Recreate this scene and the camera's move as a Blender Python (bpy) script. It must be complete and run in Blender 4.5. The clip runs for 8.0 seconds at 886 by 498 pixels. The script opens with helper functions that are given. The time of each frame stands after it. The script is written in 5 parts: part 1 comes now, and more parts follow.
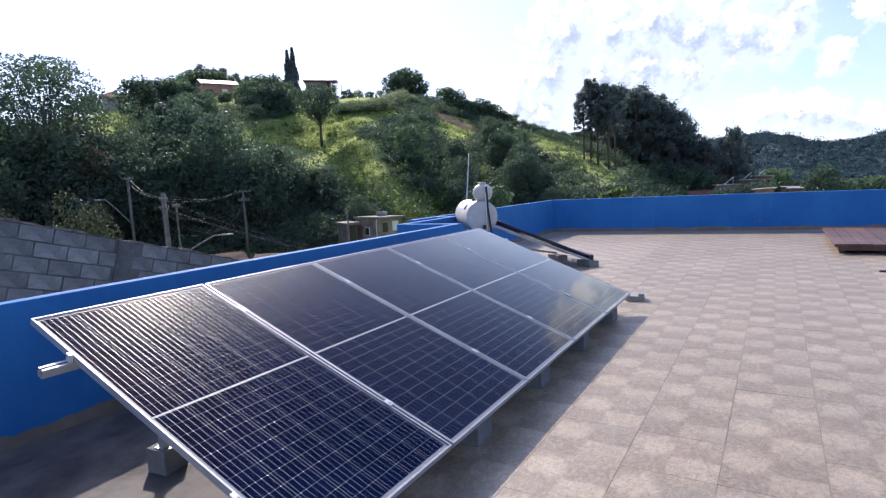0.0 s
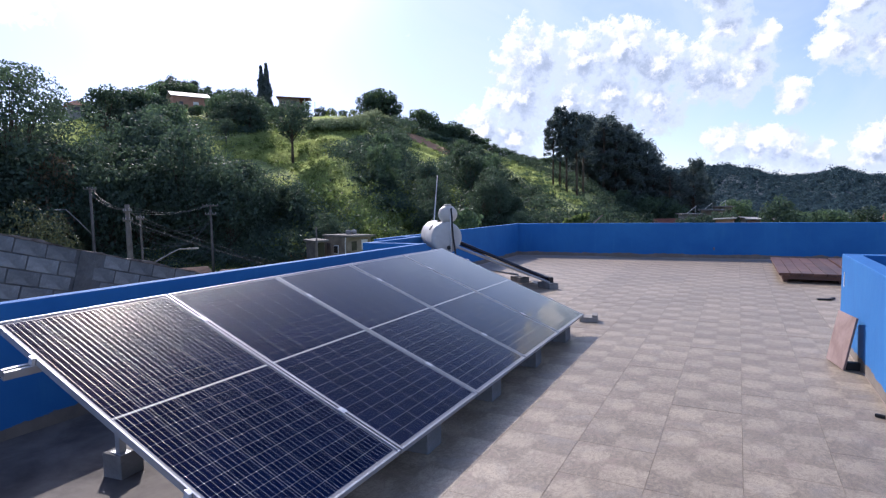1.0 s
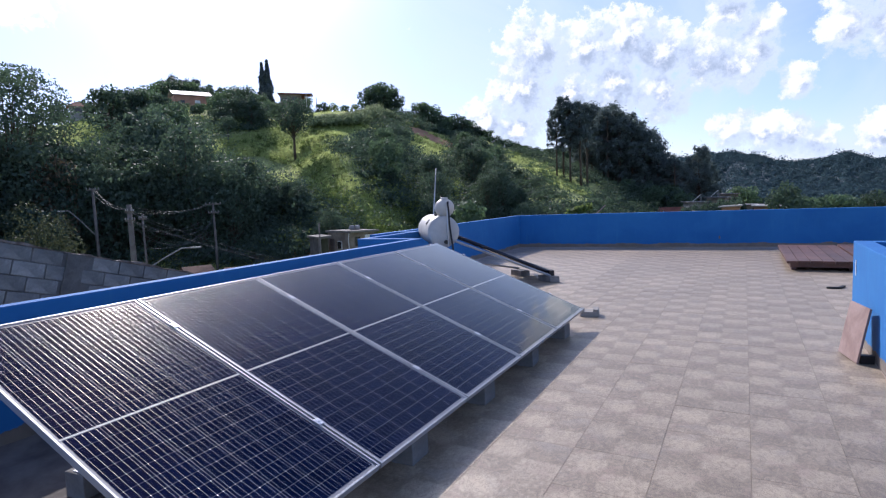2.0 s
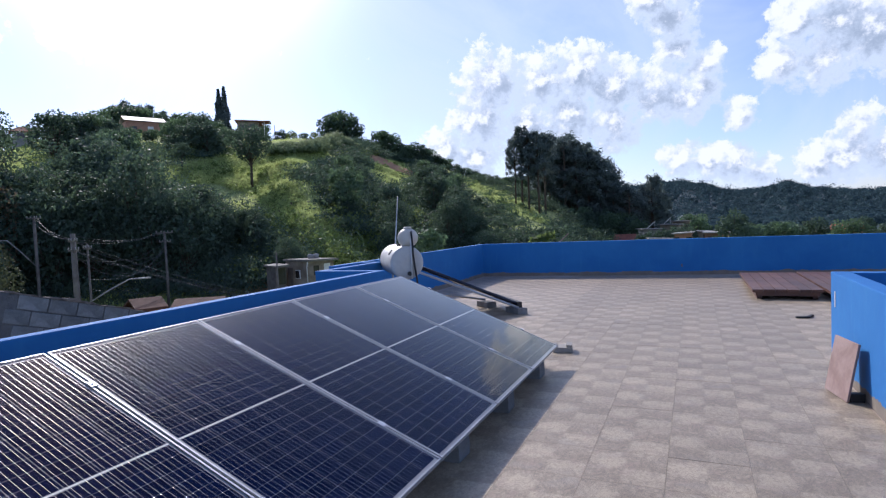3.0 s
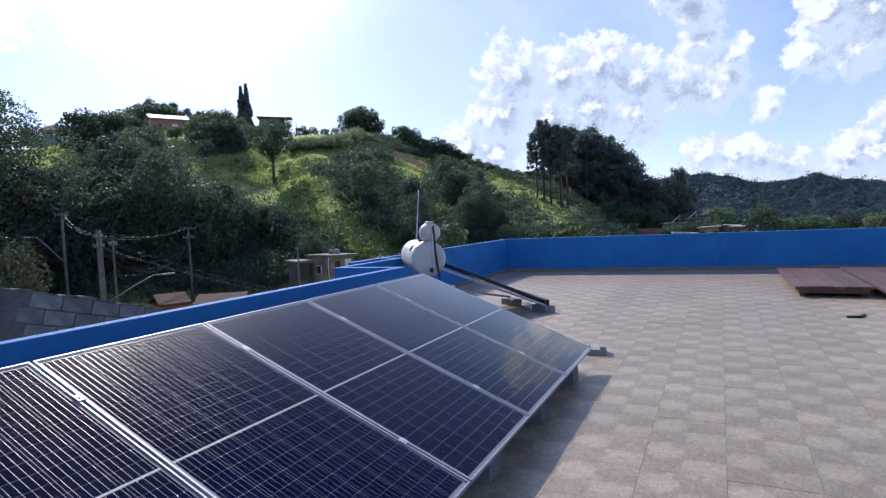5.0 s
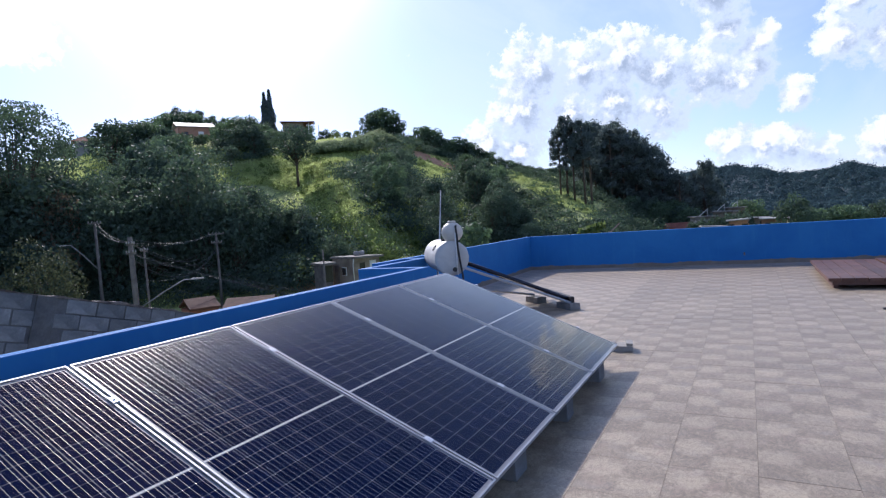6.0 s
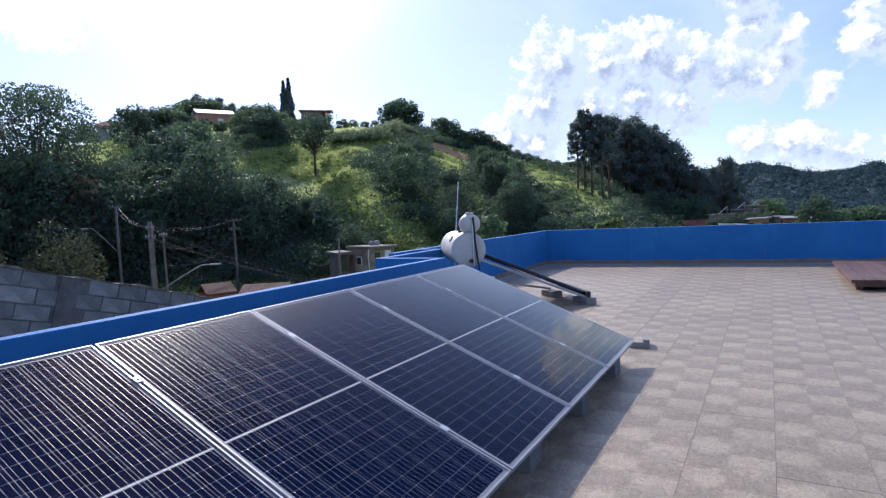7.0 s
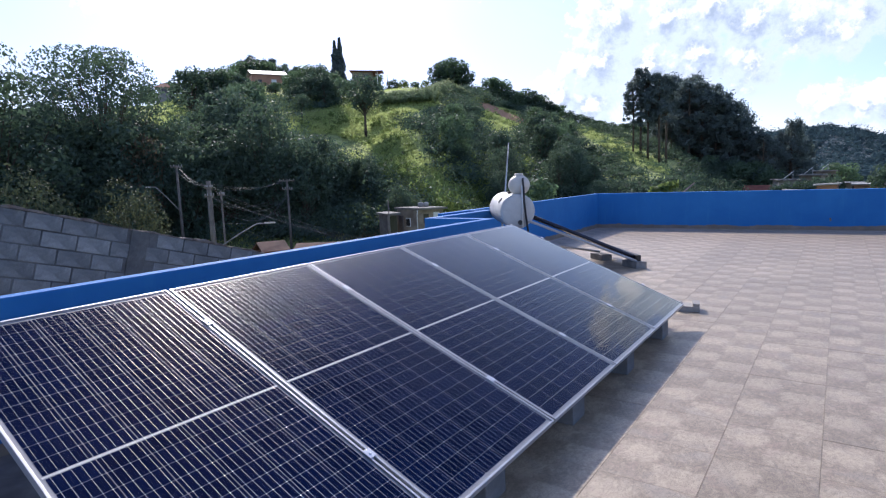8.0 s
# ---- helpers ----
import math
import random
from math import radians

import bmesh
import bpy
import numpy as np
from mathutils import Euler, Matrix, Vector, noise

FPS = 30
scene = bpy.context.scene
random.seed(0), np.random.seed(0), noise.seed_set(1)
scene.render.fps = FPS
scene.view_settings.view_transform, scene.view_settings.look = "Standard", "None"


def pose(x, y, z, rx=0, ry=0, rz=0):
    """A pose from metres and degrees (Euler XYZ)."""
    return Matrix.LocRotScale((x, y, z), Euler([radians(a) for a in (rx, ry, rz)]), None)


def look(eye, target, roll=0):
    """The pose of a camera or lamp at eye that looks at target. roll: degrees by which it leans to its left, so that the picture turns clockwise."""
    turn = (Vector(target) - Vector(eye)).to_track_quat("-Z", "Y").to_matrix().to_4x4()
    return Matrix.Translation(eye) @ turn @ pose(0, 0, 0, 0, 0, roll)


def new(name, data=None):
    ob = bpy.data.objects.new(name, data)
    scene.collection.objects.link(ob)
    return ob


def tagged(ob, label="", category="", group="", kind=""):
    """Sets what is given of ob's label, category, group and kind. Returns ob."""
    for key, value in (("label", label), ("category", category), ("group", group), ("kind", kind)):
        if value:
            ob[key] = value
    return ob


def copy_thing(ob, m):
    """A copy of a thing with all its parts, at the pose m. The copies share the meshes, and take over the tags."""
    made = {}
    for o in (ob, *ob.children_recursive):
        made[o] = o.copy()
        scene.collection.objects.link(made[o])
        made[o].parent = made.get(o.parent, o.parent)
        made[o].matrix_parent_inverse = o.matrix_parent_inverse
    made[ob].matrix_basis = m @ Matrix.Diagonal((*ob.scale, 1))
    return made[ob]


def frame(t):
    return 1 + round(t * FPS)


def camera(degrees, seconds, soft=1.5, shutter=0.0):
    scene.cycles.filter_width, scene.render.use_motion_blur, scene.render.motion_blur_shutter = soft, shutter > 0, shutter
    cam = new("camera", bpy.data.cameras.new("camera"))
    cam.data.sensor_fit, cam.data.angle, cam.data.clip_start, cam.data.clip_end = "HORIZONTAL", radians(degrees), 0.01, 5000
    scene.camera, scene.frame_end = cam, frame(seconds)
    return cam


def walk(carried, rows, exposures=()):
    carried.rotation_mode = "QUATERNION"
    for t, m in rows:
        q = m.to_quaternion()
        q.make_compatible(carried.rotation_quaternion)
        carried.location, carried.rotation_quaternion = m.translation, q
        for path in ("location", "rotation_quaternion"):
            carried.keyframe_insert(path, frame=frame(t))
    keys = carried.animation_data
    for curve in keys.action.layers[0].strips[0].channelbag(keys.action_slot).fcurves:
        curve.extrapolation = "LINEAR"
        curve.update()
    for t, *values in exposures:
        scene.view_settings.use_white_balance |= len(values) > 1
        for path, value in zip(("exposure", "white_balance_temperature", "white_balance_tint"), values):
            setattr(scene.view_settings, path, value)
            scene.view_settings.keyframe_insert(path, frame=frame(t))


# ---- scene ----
PATH = [
    (0, (1.397, -1.354, 1.519), (0.384, 0.355, 1.292), -2.81),
    (0.5, (1.511, -1.461, 1.534), (0.596, 0.312, 1.399), -2.57),
    (1, (1.579, -1.501, 1.521), (0.658, 0.267, 1.363), -1.00),
    (1.2, (1.586, -1.459, 1.522), (0.660, 0.305, 1.356), -2.10),
    (2.3, (1.589, -1.130, 1.517), (0.651, 0.627, 1.333), -2.22),
    (2.5, (1.495, -1.057, 1.516), (0.625, 0.736, 1.345), -2.25),
    (3, (1.348, -0.876, 1.551), (0.537, 0.950, 1.461), -2.34),
    (3.5, (1.240, -0.601, 1.546), (0.243, 1.132, 1.518), -2.12),
    (4, (1.218, -0.533, 1.538), (0.234, 1.206, 1.451), -3.05),
    (4.5, (1.182, -0.548, 1.542), (0.307, 1.248, 1.448), -2.48),
    (5.8, (1.145, -0.533, 1.537), (0.228, 1.241, 1.421), -3.43),
    (6, (1.176, -0.548, 1.538), (0.223, 1.208, 1.437), -3.99),
    (6.5, (1.167, -0.555, 1.540), (0.187, 1.186, 1.442), -3.76),
    (7, (1.149, -0.564, 1.531), (0.150, 1.164, 1.404), -2.69),
    (7.5, (1.166, -0.557, 1.526), (0.066, 1.106, 1.373), -3.24),
    (8, (1.189, -0.646, 1.506), (0.049, 0.978, 1.255), -2.16),
]
cam = camera(76.06, 8.0, soft=1.25)
walk(cam, [(t, look(eye, aim, roll)) for t, eye, aim, roll in PATH],
     exposures=[(0, 0.49, 6080, 18), (1.0, 0.20, 5880, 19), (2.5, 0.17, 5820, 17), (3.5, 0.0, 5800, 16), (4.5, 0.04, 5780, 16), (6.0, 0.16, 5770, 16), (7.0, 0.20, 5770, 16), (8, 0.40, 5870, 17)])

# ---- world and sun ----
SUN_AZ, SUN_EL = 49.0, 34.5          # degrees to the left of +y, and up
SUN = Vector((-math.sin(radians(SUN_AZ)) * math.cos(radians(SUN_EL)),
              math.cos(radians(SUN_AZ)) * math.cos(radians(SUN_EL)), math.sin(radians(SUN_EL))))


def heading(az, el):
    a, e = radians(az), radians(el)
    return Vector((-math.sin(a) * math.cos(e), math.cos(a) * math.cos(e), math.sin(e)))


class Nodes:
    """Short hand for a node tree."""

    def __init__(self, tree):
        self.tree = tree

    def add(self, kind, operation="", data_type="", blend_type="", attribute_name="", feature=""):
        n = self.tree.nodes.new(kind)
        if operation:
            n.operation = operation
        if data_type:
            n.data_type = data_type
        if blend_type:
            n.blend_type = blend_type
        if attribute_name:
            n.attribute_name = attribute_name
        if feature:
            n.feature = feature
        return n

    def link(self, a, b):
        self.tree.links.new(a, b)

    def put(self, socket, value):
        if isinstance(value, bpy.types.NodeSocket):
            self.link(value, socket)
        elif value is not None:
            socket.default_value = value

    def math(self, op, a, b=None, c=None):
        n = self.add("ShaderNodeMath", operation=op)
        for s, v in zip(n.inputs, (a, b, c)):
            self.put(s, v)
        return n.outputs[0]

    def vec(self, op, a, b=None, scale=None):
        n = self.add("ShaderNodeVectorMath", operation=op)
        self.put(n.inputs[0], a)
        self.put(n.inputs[1], b)
        if scale is not None:
            self.put(n.inputs["Scale"], scale)
        return n.outputs["Value"] if op in ("DOT_PRODUCT", "LENGTH", "DISTANCE") else n.outputs[0]

    def noise(self, vector, scale, detail=4.0, rough=0.55, distort=0.0):
        n = self.add("ShaderNodeTexNoise")
        self.put(n.inputs["Vector"], vector)
        self.put(n.inputs["Scale"], scale)
        self.put(n.inputs["Detail"], detail)
        self.put(n.inputs["Roughness"], rough)
        self.put(n.inputs["Distortion"], distort)
        return n.outputs[0]

    def band(self, value, lo, hi, a=0.0, b=1.0):
        n = self.add("ShaderNodeMapRange")
        n.interpolation_type = "SMOOTHSTEP"
        for s, v in zip(n.inputs[:5], (value, lo, hi, a, b)):
            self.put(s, v)
        return n.outputs[0]

    def mix(self, fac, a, b, blend="MIX"):
        n = self.add("ShaderNodeMix", data_type="RGBA", blend_type=blend)
        self.put(n.inputs["Factor"], fac)
        for s, v in zip([s for s in n.inputs if s.type == "RGBA"], (a, b)):
            self.put(s, (*v, 1.0) if isinstance(v, tuple) and len(v) == 3 else v)
        return [s for s in n.outputs if s.type == "RGBA"][0]

    def split(self, vector):
        n = self.add("ShaderNodeSeparateXYZ")
        self.put(n.inputs[0], vector)
        return n.outputs


# cumulus heaps: azimuth to the left of +y, elevation, angular radius, in degrees
HEAPS = [(18.5, 13.5, 3.2), (19.8, 9.5, 3.0), (20.4, 6.2, 2.4), (23.4, 7.2, 2.4), (13.2, 13.2, 3.0), (10.0, 13.8, 2.6), (6.5, 12.0, 3.0),
         (3.0, 11.2, 2.6), (0.3, 10.3, 2.2), (-1.2, 11.2, 1.6), (7.0, 9.0, 2.6), (11.0, 9.8, 2.8), (15.0, 9.5, 2.5), (3.3, 19.2, 2.2), (1.5, 17.4, 2.0),
         (1.2, 14.8, 1.8), (-1.4, 13.3, 1.7), (2.5, 22.5, 2.6), (-8.3, 15.3, 2.2), (-11.0, 15.2, 3.2), (-13.8, 13.5, 3.0), (-7.0, 12.3, 1.8), (-10.2, 12.0, 2.4),
         (1.1, 5.0, 1.6), (-1.3, 4.8, 1.9), (-3.6, 4.3, 1.8), (-5.5, 3.4, 1.6), (-3.7, 8.4, 1.6), (-12.4, 6.3, 1.9), (-11.9, 4.3, 2.2), (-9.6, 3.6, 1.8),
         (-14.5, 4.5, 2.6), (64.2, 17.5, 2.8), (55.8, 17.1, 2.3), (53.0, 19.2, 2.4), (-22.0, 15.0, 5.0)]

world = bpy.data.worlds.new("sky")
scene.world = world
world.use_nodes = True
world.node_tree.nodes.clear()
W = Nodes(world.node_tree)
sky = W.add("ShaderNodeTexSky")
sky.sky_type, sky.sun_disc, sky.sun_elevation, sky.sun_rotation = "NISHITA", False, radians(SUN_EL), radians(-SUN_AZ)
sky.altitude, sky.air_density, sky.dust_density, sky.ozone_density = 750.0, 1.1, 1.0, 1.0
way = W.add("ShaderNodeTexCoord").outputs["Generated"]


def cloud_cover(direction):
    warp = W.noise(direction, 17.0, 10.0, 0.74)
    total = None
    for az, el, size in HEAPS:
        near = W.vec("DISTANCE", direction, heading(az, el))
        lobe = W.math("SUBTRACT", 1.0, W.math("DIVIDE", near, radians(size) * 1.25))
        total = lobe if total is None else W.math("SMOOTH_MAX", total, lobe, 0.35)
    wisps = W.math("MULTIPLY_ADD", W.noise(direction, 3.2, 5.0, 0.6), 1.6, -1.24)
    total = W.math("MAXIMUM", W.math("MAXIMUM", total, -1.0), wisps)
    billow = W.noise(direction, 48.0, 6.0, 0.62)
    ragged = W.math("MULTIPLY_ADD", billow, 1.3, W.math("MULTIPLY_ADD", warp, 1.5, -1.42))
    return W.math("ADD", total, ragged)


cover = cloud_cover(way)
toward = cloud_cover(W.vec("ADD", way, tuple((SUN - heading(8, 12)) * 0.030 + Vector((0, 0, 0.012)))))
ripple = W.math("SUBTRACT", W.noise(way, 42.0, 4.0, 0.6), W.noise(W.vec("ADD", way, (-0.008, 0.0, 0.012)), 42.0, 4.0, 0.6))
lit = W.band(W.math("ADD", W.math("SUBTRACT", cover, toward), W.math("MULTIPLY", ripple, 1.6)), -0.05, 0.72)
deep = W.band(cover, 0.35, 0.95)
mask = W.math("MAXIMUM", W.band(cover, 0.0, 0.36), W.math("MULTIPLY", W.band(lit, 0.0, 0.5), W.band(cover, 0.0, 0.22)))
facing = W.math("MAXIMUM", W.vec("DOT_PRODUCT", way, tuple(SUN)), 0.0)
aureole = W.math("ADD", W.math("MULTIPLY", W.math("POWER", facing, 7.0), 0.5), W.math("MULTIPLY", W.math("POWER", facing, 70.0), 48.0))
glow = W.add("ShaderNodeCombineXYZ")
for socket in glow.inputs:
    W.put(socket, aureole)
clear = W.mix(1.0, W.vec("MULTIPLY", sky.outputs[0], (0.78, 0.80, 0.97)), glow.outputs[0], "ADD")
veil = W.math("MULTIPLY", W.band(W.noise(way, 2.6, 6.0, 0.62, 0.8), 0.36, 0.66, 0.12, 0.62), W.band(W.split(way)[2], 0.30, 0.60, 1.0, 0.25))
clear = W.mix(veil, clear, W.mix(1.0, (4.9, 5.5, 6.3), glow.outputs[0], "ADD"))
shade = W.mix(lit, (4.5, 5.1, 5.9), (6.5, 6.6, 6.7))
shade = W.mix(W.math("MULTIPLY", deep, W.math("SUBTRACT", 1.0, lit)), shade, (2.7, 3.2, 3.9))
shade = W.mix(W.band(facing, 0.84, 0.93), shade, (7.4, 7.4, 7.4))
shade = W.mix(1.0, shade, W.vec("SCALE", glow.outputs[0], scale=1.3), "ADD")
heaven = W.mix(W.math("MULTIPLY", mask, W.band(W.split(way)[2], -0.01, 0.05)), clear, shade)
background = W.add("ShaderNodeBackground")
W.put(background.inputs["Color"], heaven)
SKY_STRENGTH = 0.145
background.inputs["Strength"].default_value = SKY_STRENGTH
W.link(background.outputs[0], W.add("ShaderNodeOutputWorld").inputs["Surface"])

sun_lamp = new("sun", bpy.data.lights.new("sun", "SUN"))
sun_lamp.data.energy, sun_lamp.data.angle, sun_lamp.data.color = 3.9, radians(0.6), (1.0, 0.91, 0.79)
sun_lamp.matrix_world = look(SUN * 60, (0, 0, 0))


# ---- materials ----
def material(name):
    m = bpy.data.materials.new(name)
    m.use_nodes = True
    n = Nodes(m.node_tree)
    return m, n, m.node_tree.nodes["Principled BSDF"]


def surface(name, dark, light, rough=0.7, metal=0.0, large=1.0, fine=18.0, relief=0.3, depth=0.004, spread=0.18, vary=0.0, rough_spread=0.12):
    """A material with stains at a large scale, grain at a fine one and relief."""
    m, n, bsdf = material(name)
    at = n.add("ShaderNodeTexCoord").outputs["Object"]
    colour = n.mix(n.band(n.noise(at, large, 5.0, 0.6, 0.4), 0.3, 0.7), dark, light)
    grain = n.noise(at, fine, 6.0, 0.65)
    tone = n.math("MULTIPLY_ADD", grain, 2 * spread, 1.0 - spread)
    if vary:
        lot = n.add("ShaderNodeObjectInfo").outputs["Random"]
        tone = n.math("MULTIPLY", tone, n.math("MULTIPLY_ADD", lot, 2 * vary, 1.0 - vary))
    colour = n.vec("SCALE", colour, scale=tone)
    n.put(bsdf.inputs["Base Color"], colour)
    n.put(bsdf.inputs["Roughness"], n.math("MULTIPLY_ADD", grain, 2 * rough_spread, rough - rough_spread))
    bsdf.inputs["Metallic"].default_value = metal
    bump = n.add("ShaderNodeBump")
    bump.inputs["Strength"].default_value, bump.inputs["Distance"].default_value = relief, depth
    n.put(bump.inputs["Height"], grain)
    n.link(bump.outputs[0], bsdf.inputs["Normal"])
    return m


def blue_paint():
    m, n, bsdf = material("blue_wall_paint")
    at = n.add("ShaderNodeTexCoord").outputs["Object"]
    x, y, z = n.split(at)
    stains = n.noise(at, 1.3, 5.0, 0.6, 0.5)
    grain = n.noise(at, 55.0, 4.0, 0.6)
    streak_at = n.add("ShaderNodeCombineXYZ")
    for s, v in zip(streak_at.inputs, (n.math("MULTIPLY", x, 6.0), n.math("MULTIPLY", y, 6.0), n.math("MULTIPLY", z, 0.8))):
        n.put(s, v)
    streak = n.noise(streak_at.outputs[0], 1.4, 4.0, 0.6)
    paint = n.mix(n.band(stains, 0.3, 0.72), (0.022, 0.148, 0.415), (0.034, 0.185, 0.465))
    paint = n.mix(n.band(streak, 0.52, 0.8, 0.0, 0.30), paint, (0.058, 0.25, 0.49))
    ragged = n.math("MULTIPLY_ADD", n.noise(at, 3.0, 6.0, 0.7), 0.15, 0.01)
    bare = n.band(n.math("SUBTRACT", z, ragged), 0.0, 0.012, 1.0, 0.0)
    cement = n.mix(n.noise(at, 5.0, 6.0, 0.6), (0.11, 0.095, 0.080), (0.32, 0.27, 0.22))
    n.put(bsdf.inputs["Base Color"], n.mix(bare, paint, cement))
    n.put(bsdf.inputs["Roughness"], n.math("MULTIPLY_ADD", stains, 0.2, 0.66))
    bsdf.inputs["Specular IOR Level"].default_value = 0.28
    bump = n.add("ShaderNodeBump")
    bump.inputs["Strength"].default_value, bump.inputs["Distance"].default_value = 0.35, 0.004
    n.put(bump.inputs["Height"], n.math("ADD", grain, n.math("MULTIPLY", n.noise(at, 9.0, 4.0), 1.5)))
    n.link(bump.outputs[0], bsdf.inputs["Normal"])
    return m


def tile_glaze():
    """Matt porcelain with a printed patchwork of sawn stone."""
    m, n, bsdf = material("floor_tile")
    u, v, _ = n.split(n.add("ShaderNodeTexCoord").outputs["UV"])
    lot = n.add("ShaderNodeAttribute", attribute_name="lot").outputs["Fac"]
    chance = n.math("ADD", n.add("ShaderNodeObjectInfo").outputs["Random"], lot)
    at = n.add("ShaderNodeTexCoord").outputs["UV"]
    place = n.add("ShaderNodeCombineXYZ")
    for s, val in zip(place.inputs, (u, v, n.math("MULTIPLY", chance, 7.0))):
        n.put(s, val)
    wob = n.math("MULTIPLY_ADD", n.noise(place.outputs[0], 6.0, 5.0, 0.6), 0.36, -0.18)
    right = n.band(n.math("MULTIPLY_ADD", wob, 0.4, u), 0.45, 0.53)
    fall = n.math("FRACT", n.math("SUBTRACT", 1.46, n.math("MULTIPLY_ADD", wob, 0.35, v)))
    slab = n.math("MULTIPLY_ADD", n.band(fall, 0.05, 0.9), -0.58, 0.84)
    slab = n.math("MULTIPLY_ADD", n.band(fall, 0.0, 0.05, 1.0, 0.0), -0.25, slab)
    off = n.math("ABSOLUTE", n.math("SUBTRACT", n.math("ADD", v, wob), 0.66))
    off = n.math("DIVIDE", n.math("MINIMUM", off, n.math("SUBTRACT", 1.0, off)), 0.30)
    aside = n.math("DIVIDE", n.math("SUBTRACT", n.math("ADD", u, wob), 0.24), 0.34)
    ring = n.math("SQRT", n.math("ADD", n.math("MULTIPLY", off, off), n.math("MULTIPLY", aside, aside)))
    shell = n.band(ring, 0.35, 1.15, 0.98, 0.30)
    patch = n.math("ADD", n.math("MULTIPLY", slab, right), n.math("MULTIPLY", shell, n.math("SUBTRACT", 1.0, right)))
    stretch = n.vec("MULTIPLY", place.outputs[0], (1.25, 0.85, 1.0))
    veins = n.noise(stretch, 5.5, 9.0, 0.76, 2.0)
    cloud = n.noise(place.outputs[0], 2.2, 4.0, 0.6, 0.6)
    tone = n.math("ADD", n.math("MULTIPLY_ADD", patch, 0.34, -0.05), n.math("ADD", n.math("MULTIPLY", veins, 1.10), n.math("MULTIPLY", n.noise(stretch, 17.0, 6.0, 0.78, 1.2), 0.62)))
    colour = n.mix(n.band(tone, 0.72, 1.24), (0.258, 0.201, 0.134), (0.545, 0.440, 0.304))
    colour = n.mix(n.band(cloud, 0.5, 0.75, 0.0, 0.4), colour, (0.36, 0.32, 0.265))
    colour = n.mix(n.band(n.noise(place.outputs[0], 3.1, 5.0, 0.65, 1.0), 0.5, 0.72, 0.0, 0.45), colour, (0.44, 0.315, 0.235))
    cracks = n.math("ABSOLUTE", n.math("SUBTRACT", n.noise(stretch, 7.0, 7.0, 0.7, 1.6), 0.5))
    colour = n.mix(n.band(cracks, 0.0, 0.028, 0.62, 0.0), colour, (0.17, 0.135, 0.105))
    ground = n.add("ShaderNodeNewGeometry").outputs["Position"]
    dirt = n.noise(ground, 0.55, 5.0, 0.6, 0.5)
    colour = n.vec("SCALE", colour, scale=n.math("MULTIPLY", n.math("MULTIPLY_ADD", chance, 0.14, 0.86), n.math("MULTIPLY_ADD", dirt, 0.40, 0.675)))
    n.put(bsdf.inputs["Base Color"], colour)
    n.put(bsdf.inputs["Roughness"], n.math("MULTIPLY_ADD", veins, 0.22, 0.33))
    bump = n.add("ShaderNodeBump")
    bump.inputs["Strength"].default_value, bump.inputs["Distance"].default_value = 0.25, 0.003
    n.put(bump.inputs["Height"], n.math("ADD", veins, patch))
    n.link(bump.outputs[0], bsdf.inputs["Normal"])
    return m


def foliage(name, dark, light, through_colour, share=0.35, gloss=0.10):
    m, n, bsdf = material(name)
    island = n.add("ShaderNodeNewGeometry").outputs["Random Per Island"]
    lot = n.add("ShaderNodeObjectInfo").outputs["Random"]
    at = n.add("ShaderNodeTexCoord").outputs["Object"]
    fac = n.math("ADD", n.math("MULTIPLY", n.math("POWER", island, 1.6), 0.70), n.math("MULTIPLY", n.noise(at, 0.22, 4.0), 0.58))
    colour = n.mix(fac, dark, light)
    colour = n.vec("SCALE", colour, scale=n.math("MULTIPLY_ADD", lot, 0.5, 0.75))
    n.put(bsdf.inputs["Base Color"], colour)
    bsdf.inputs["Roughness"].default_value = 0.58
    bsdf.inputs["Specular IOR Level"].default_value = gloss
    glow_through = n.add("ShaderNodeBsdfTranslucent")
    n.put(glow_through.inputs["Color"], n.mix(fac, tuple(0.6 * c for c in through_colour), through_colour))
    both = n.add("ShaderNodeMixShader")
    both.inputs[0].default_value = share
    n.link(bsdf.outputs[0], both.inputs[1])
    n.link(glow_through.outputs[0], both.inputs[2])
    n.link(both.outputs[0], m.node_tree.nodes["Material Output"].inputs["Surface"])
    return m


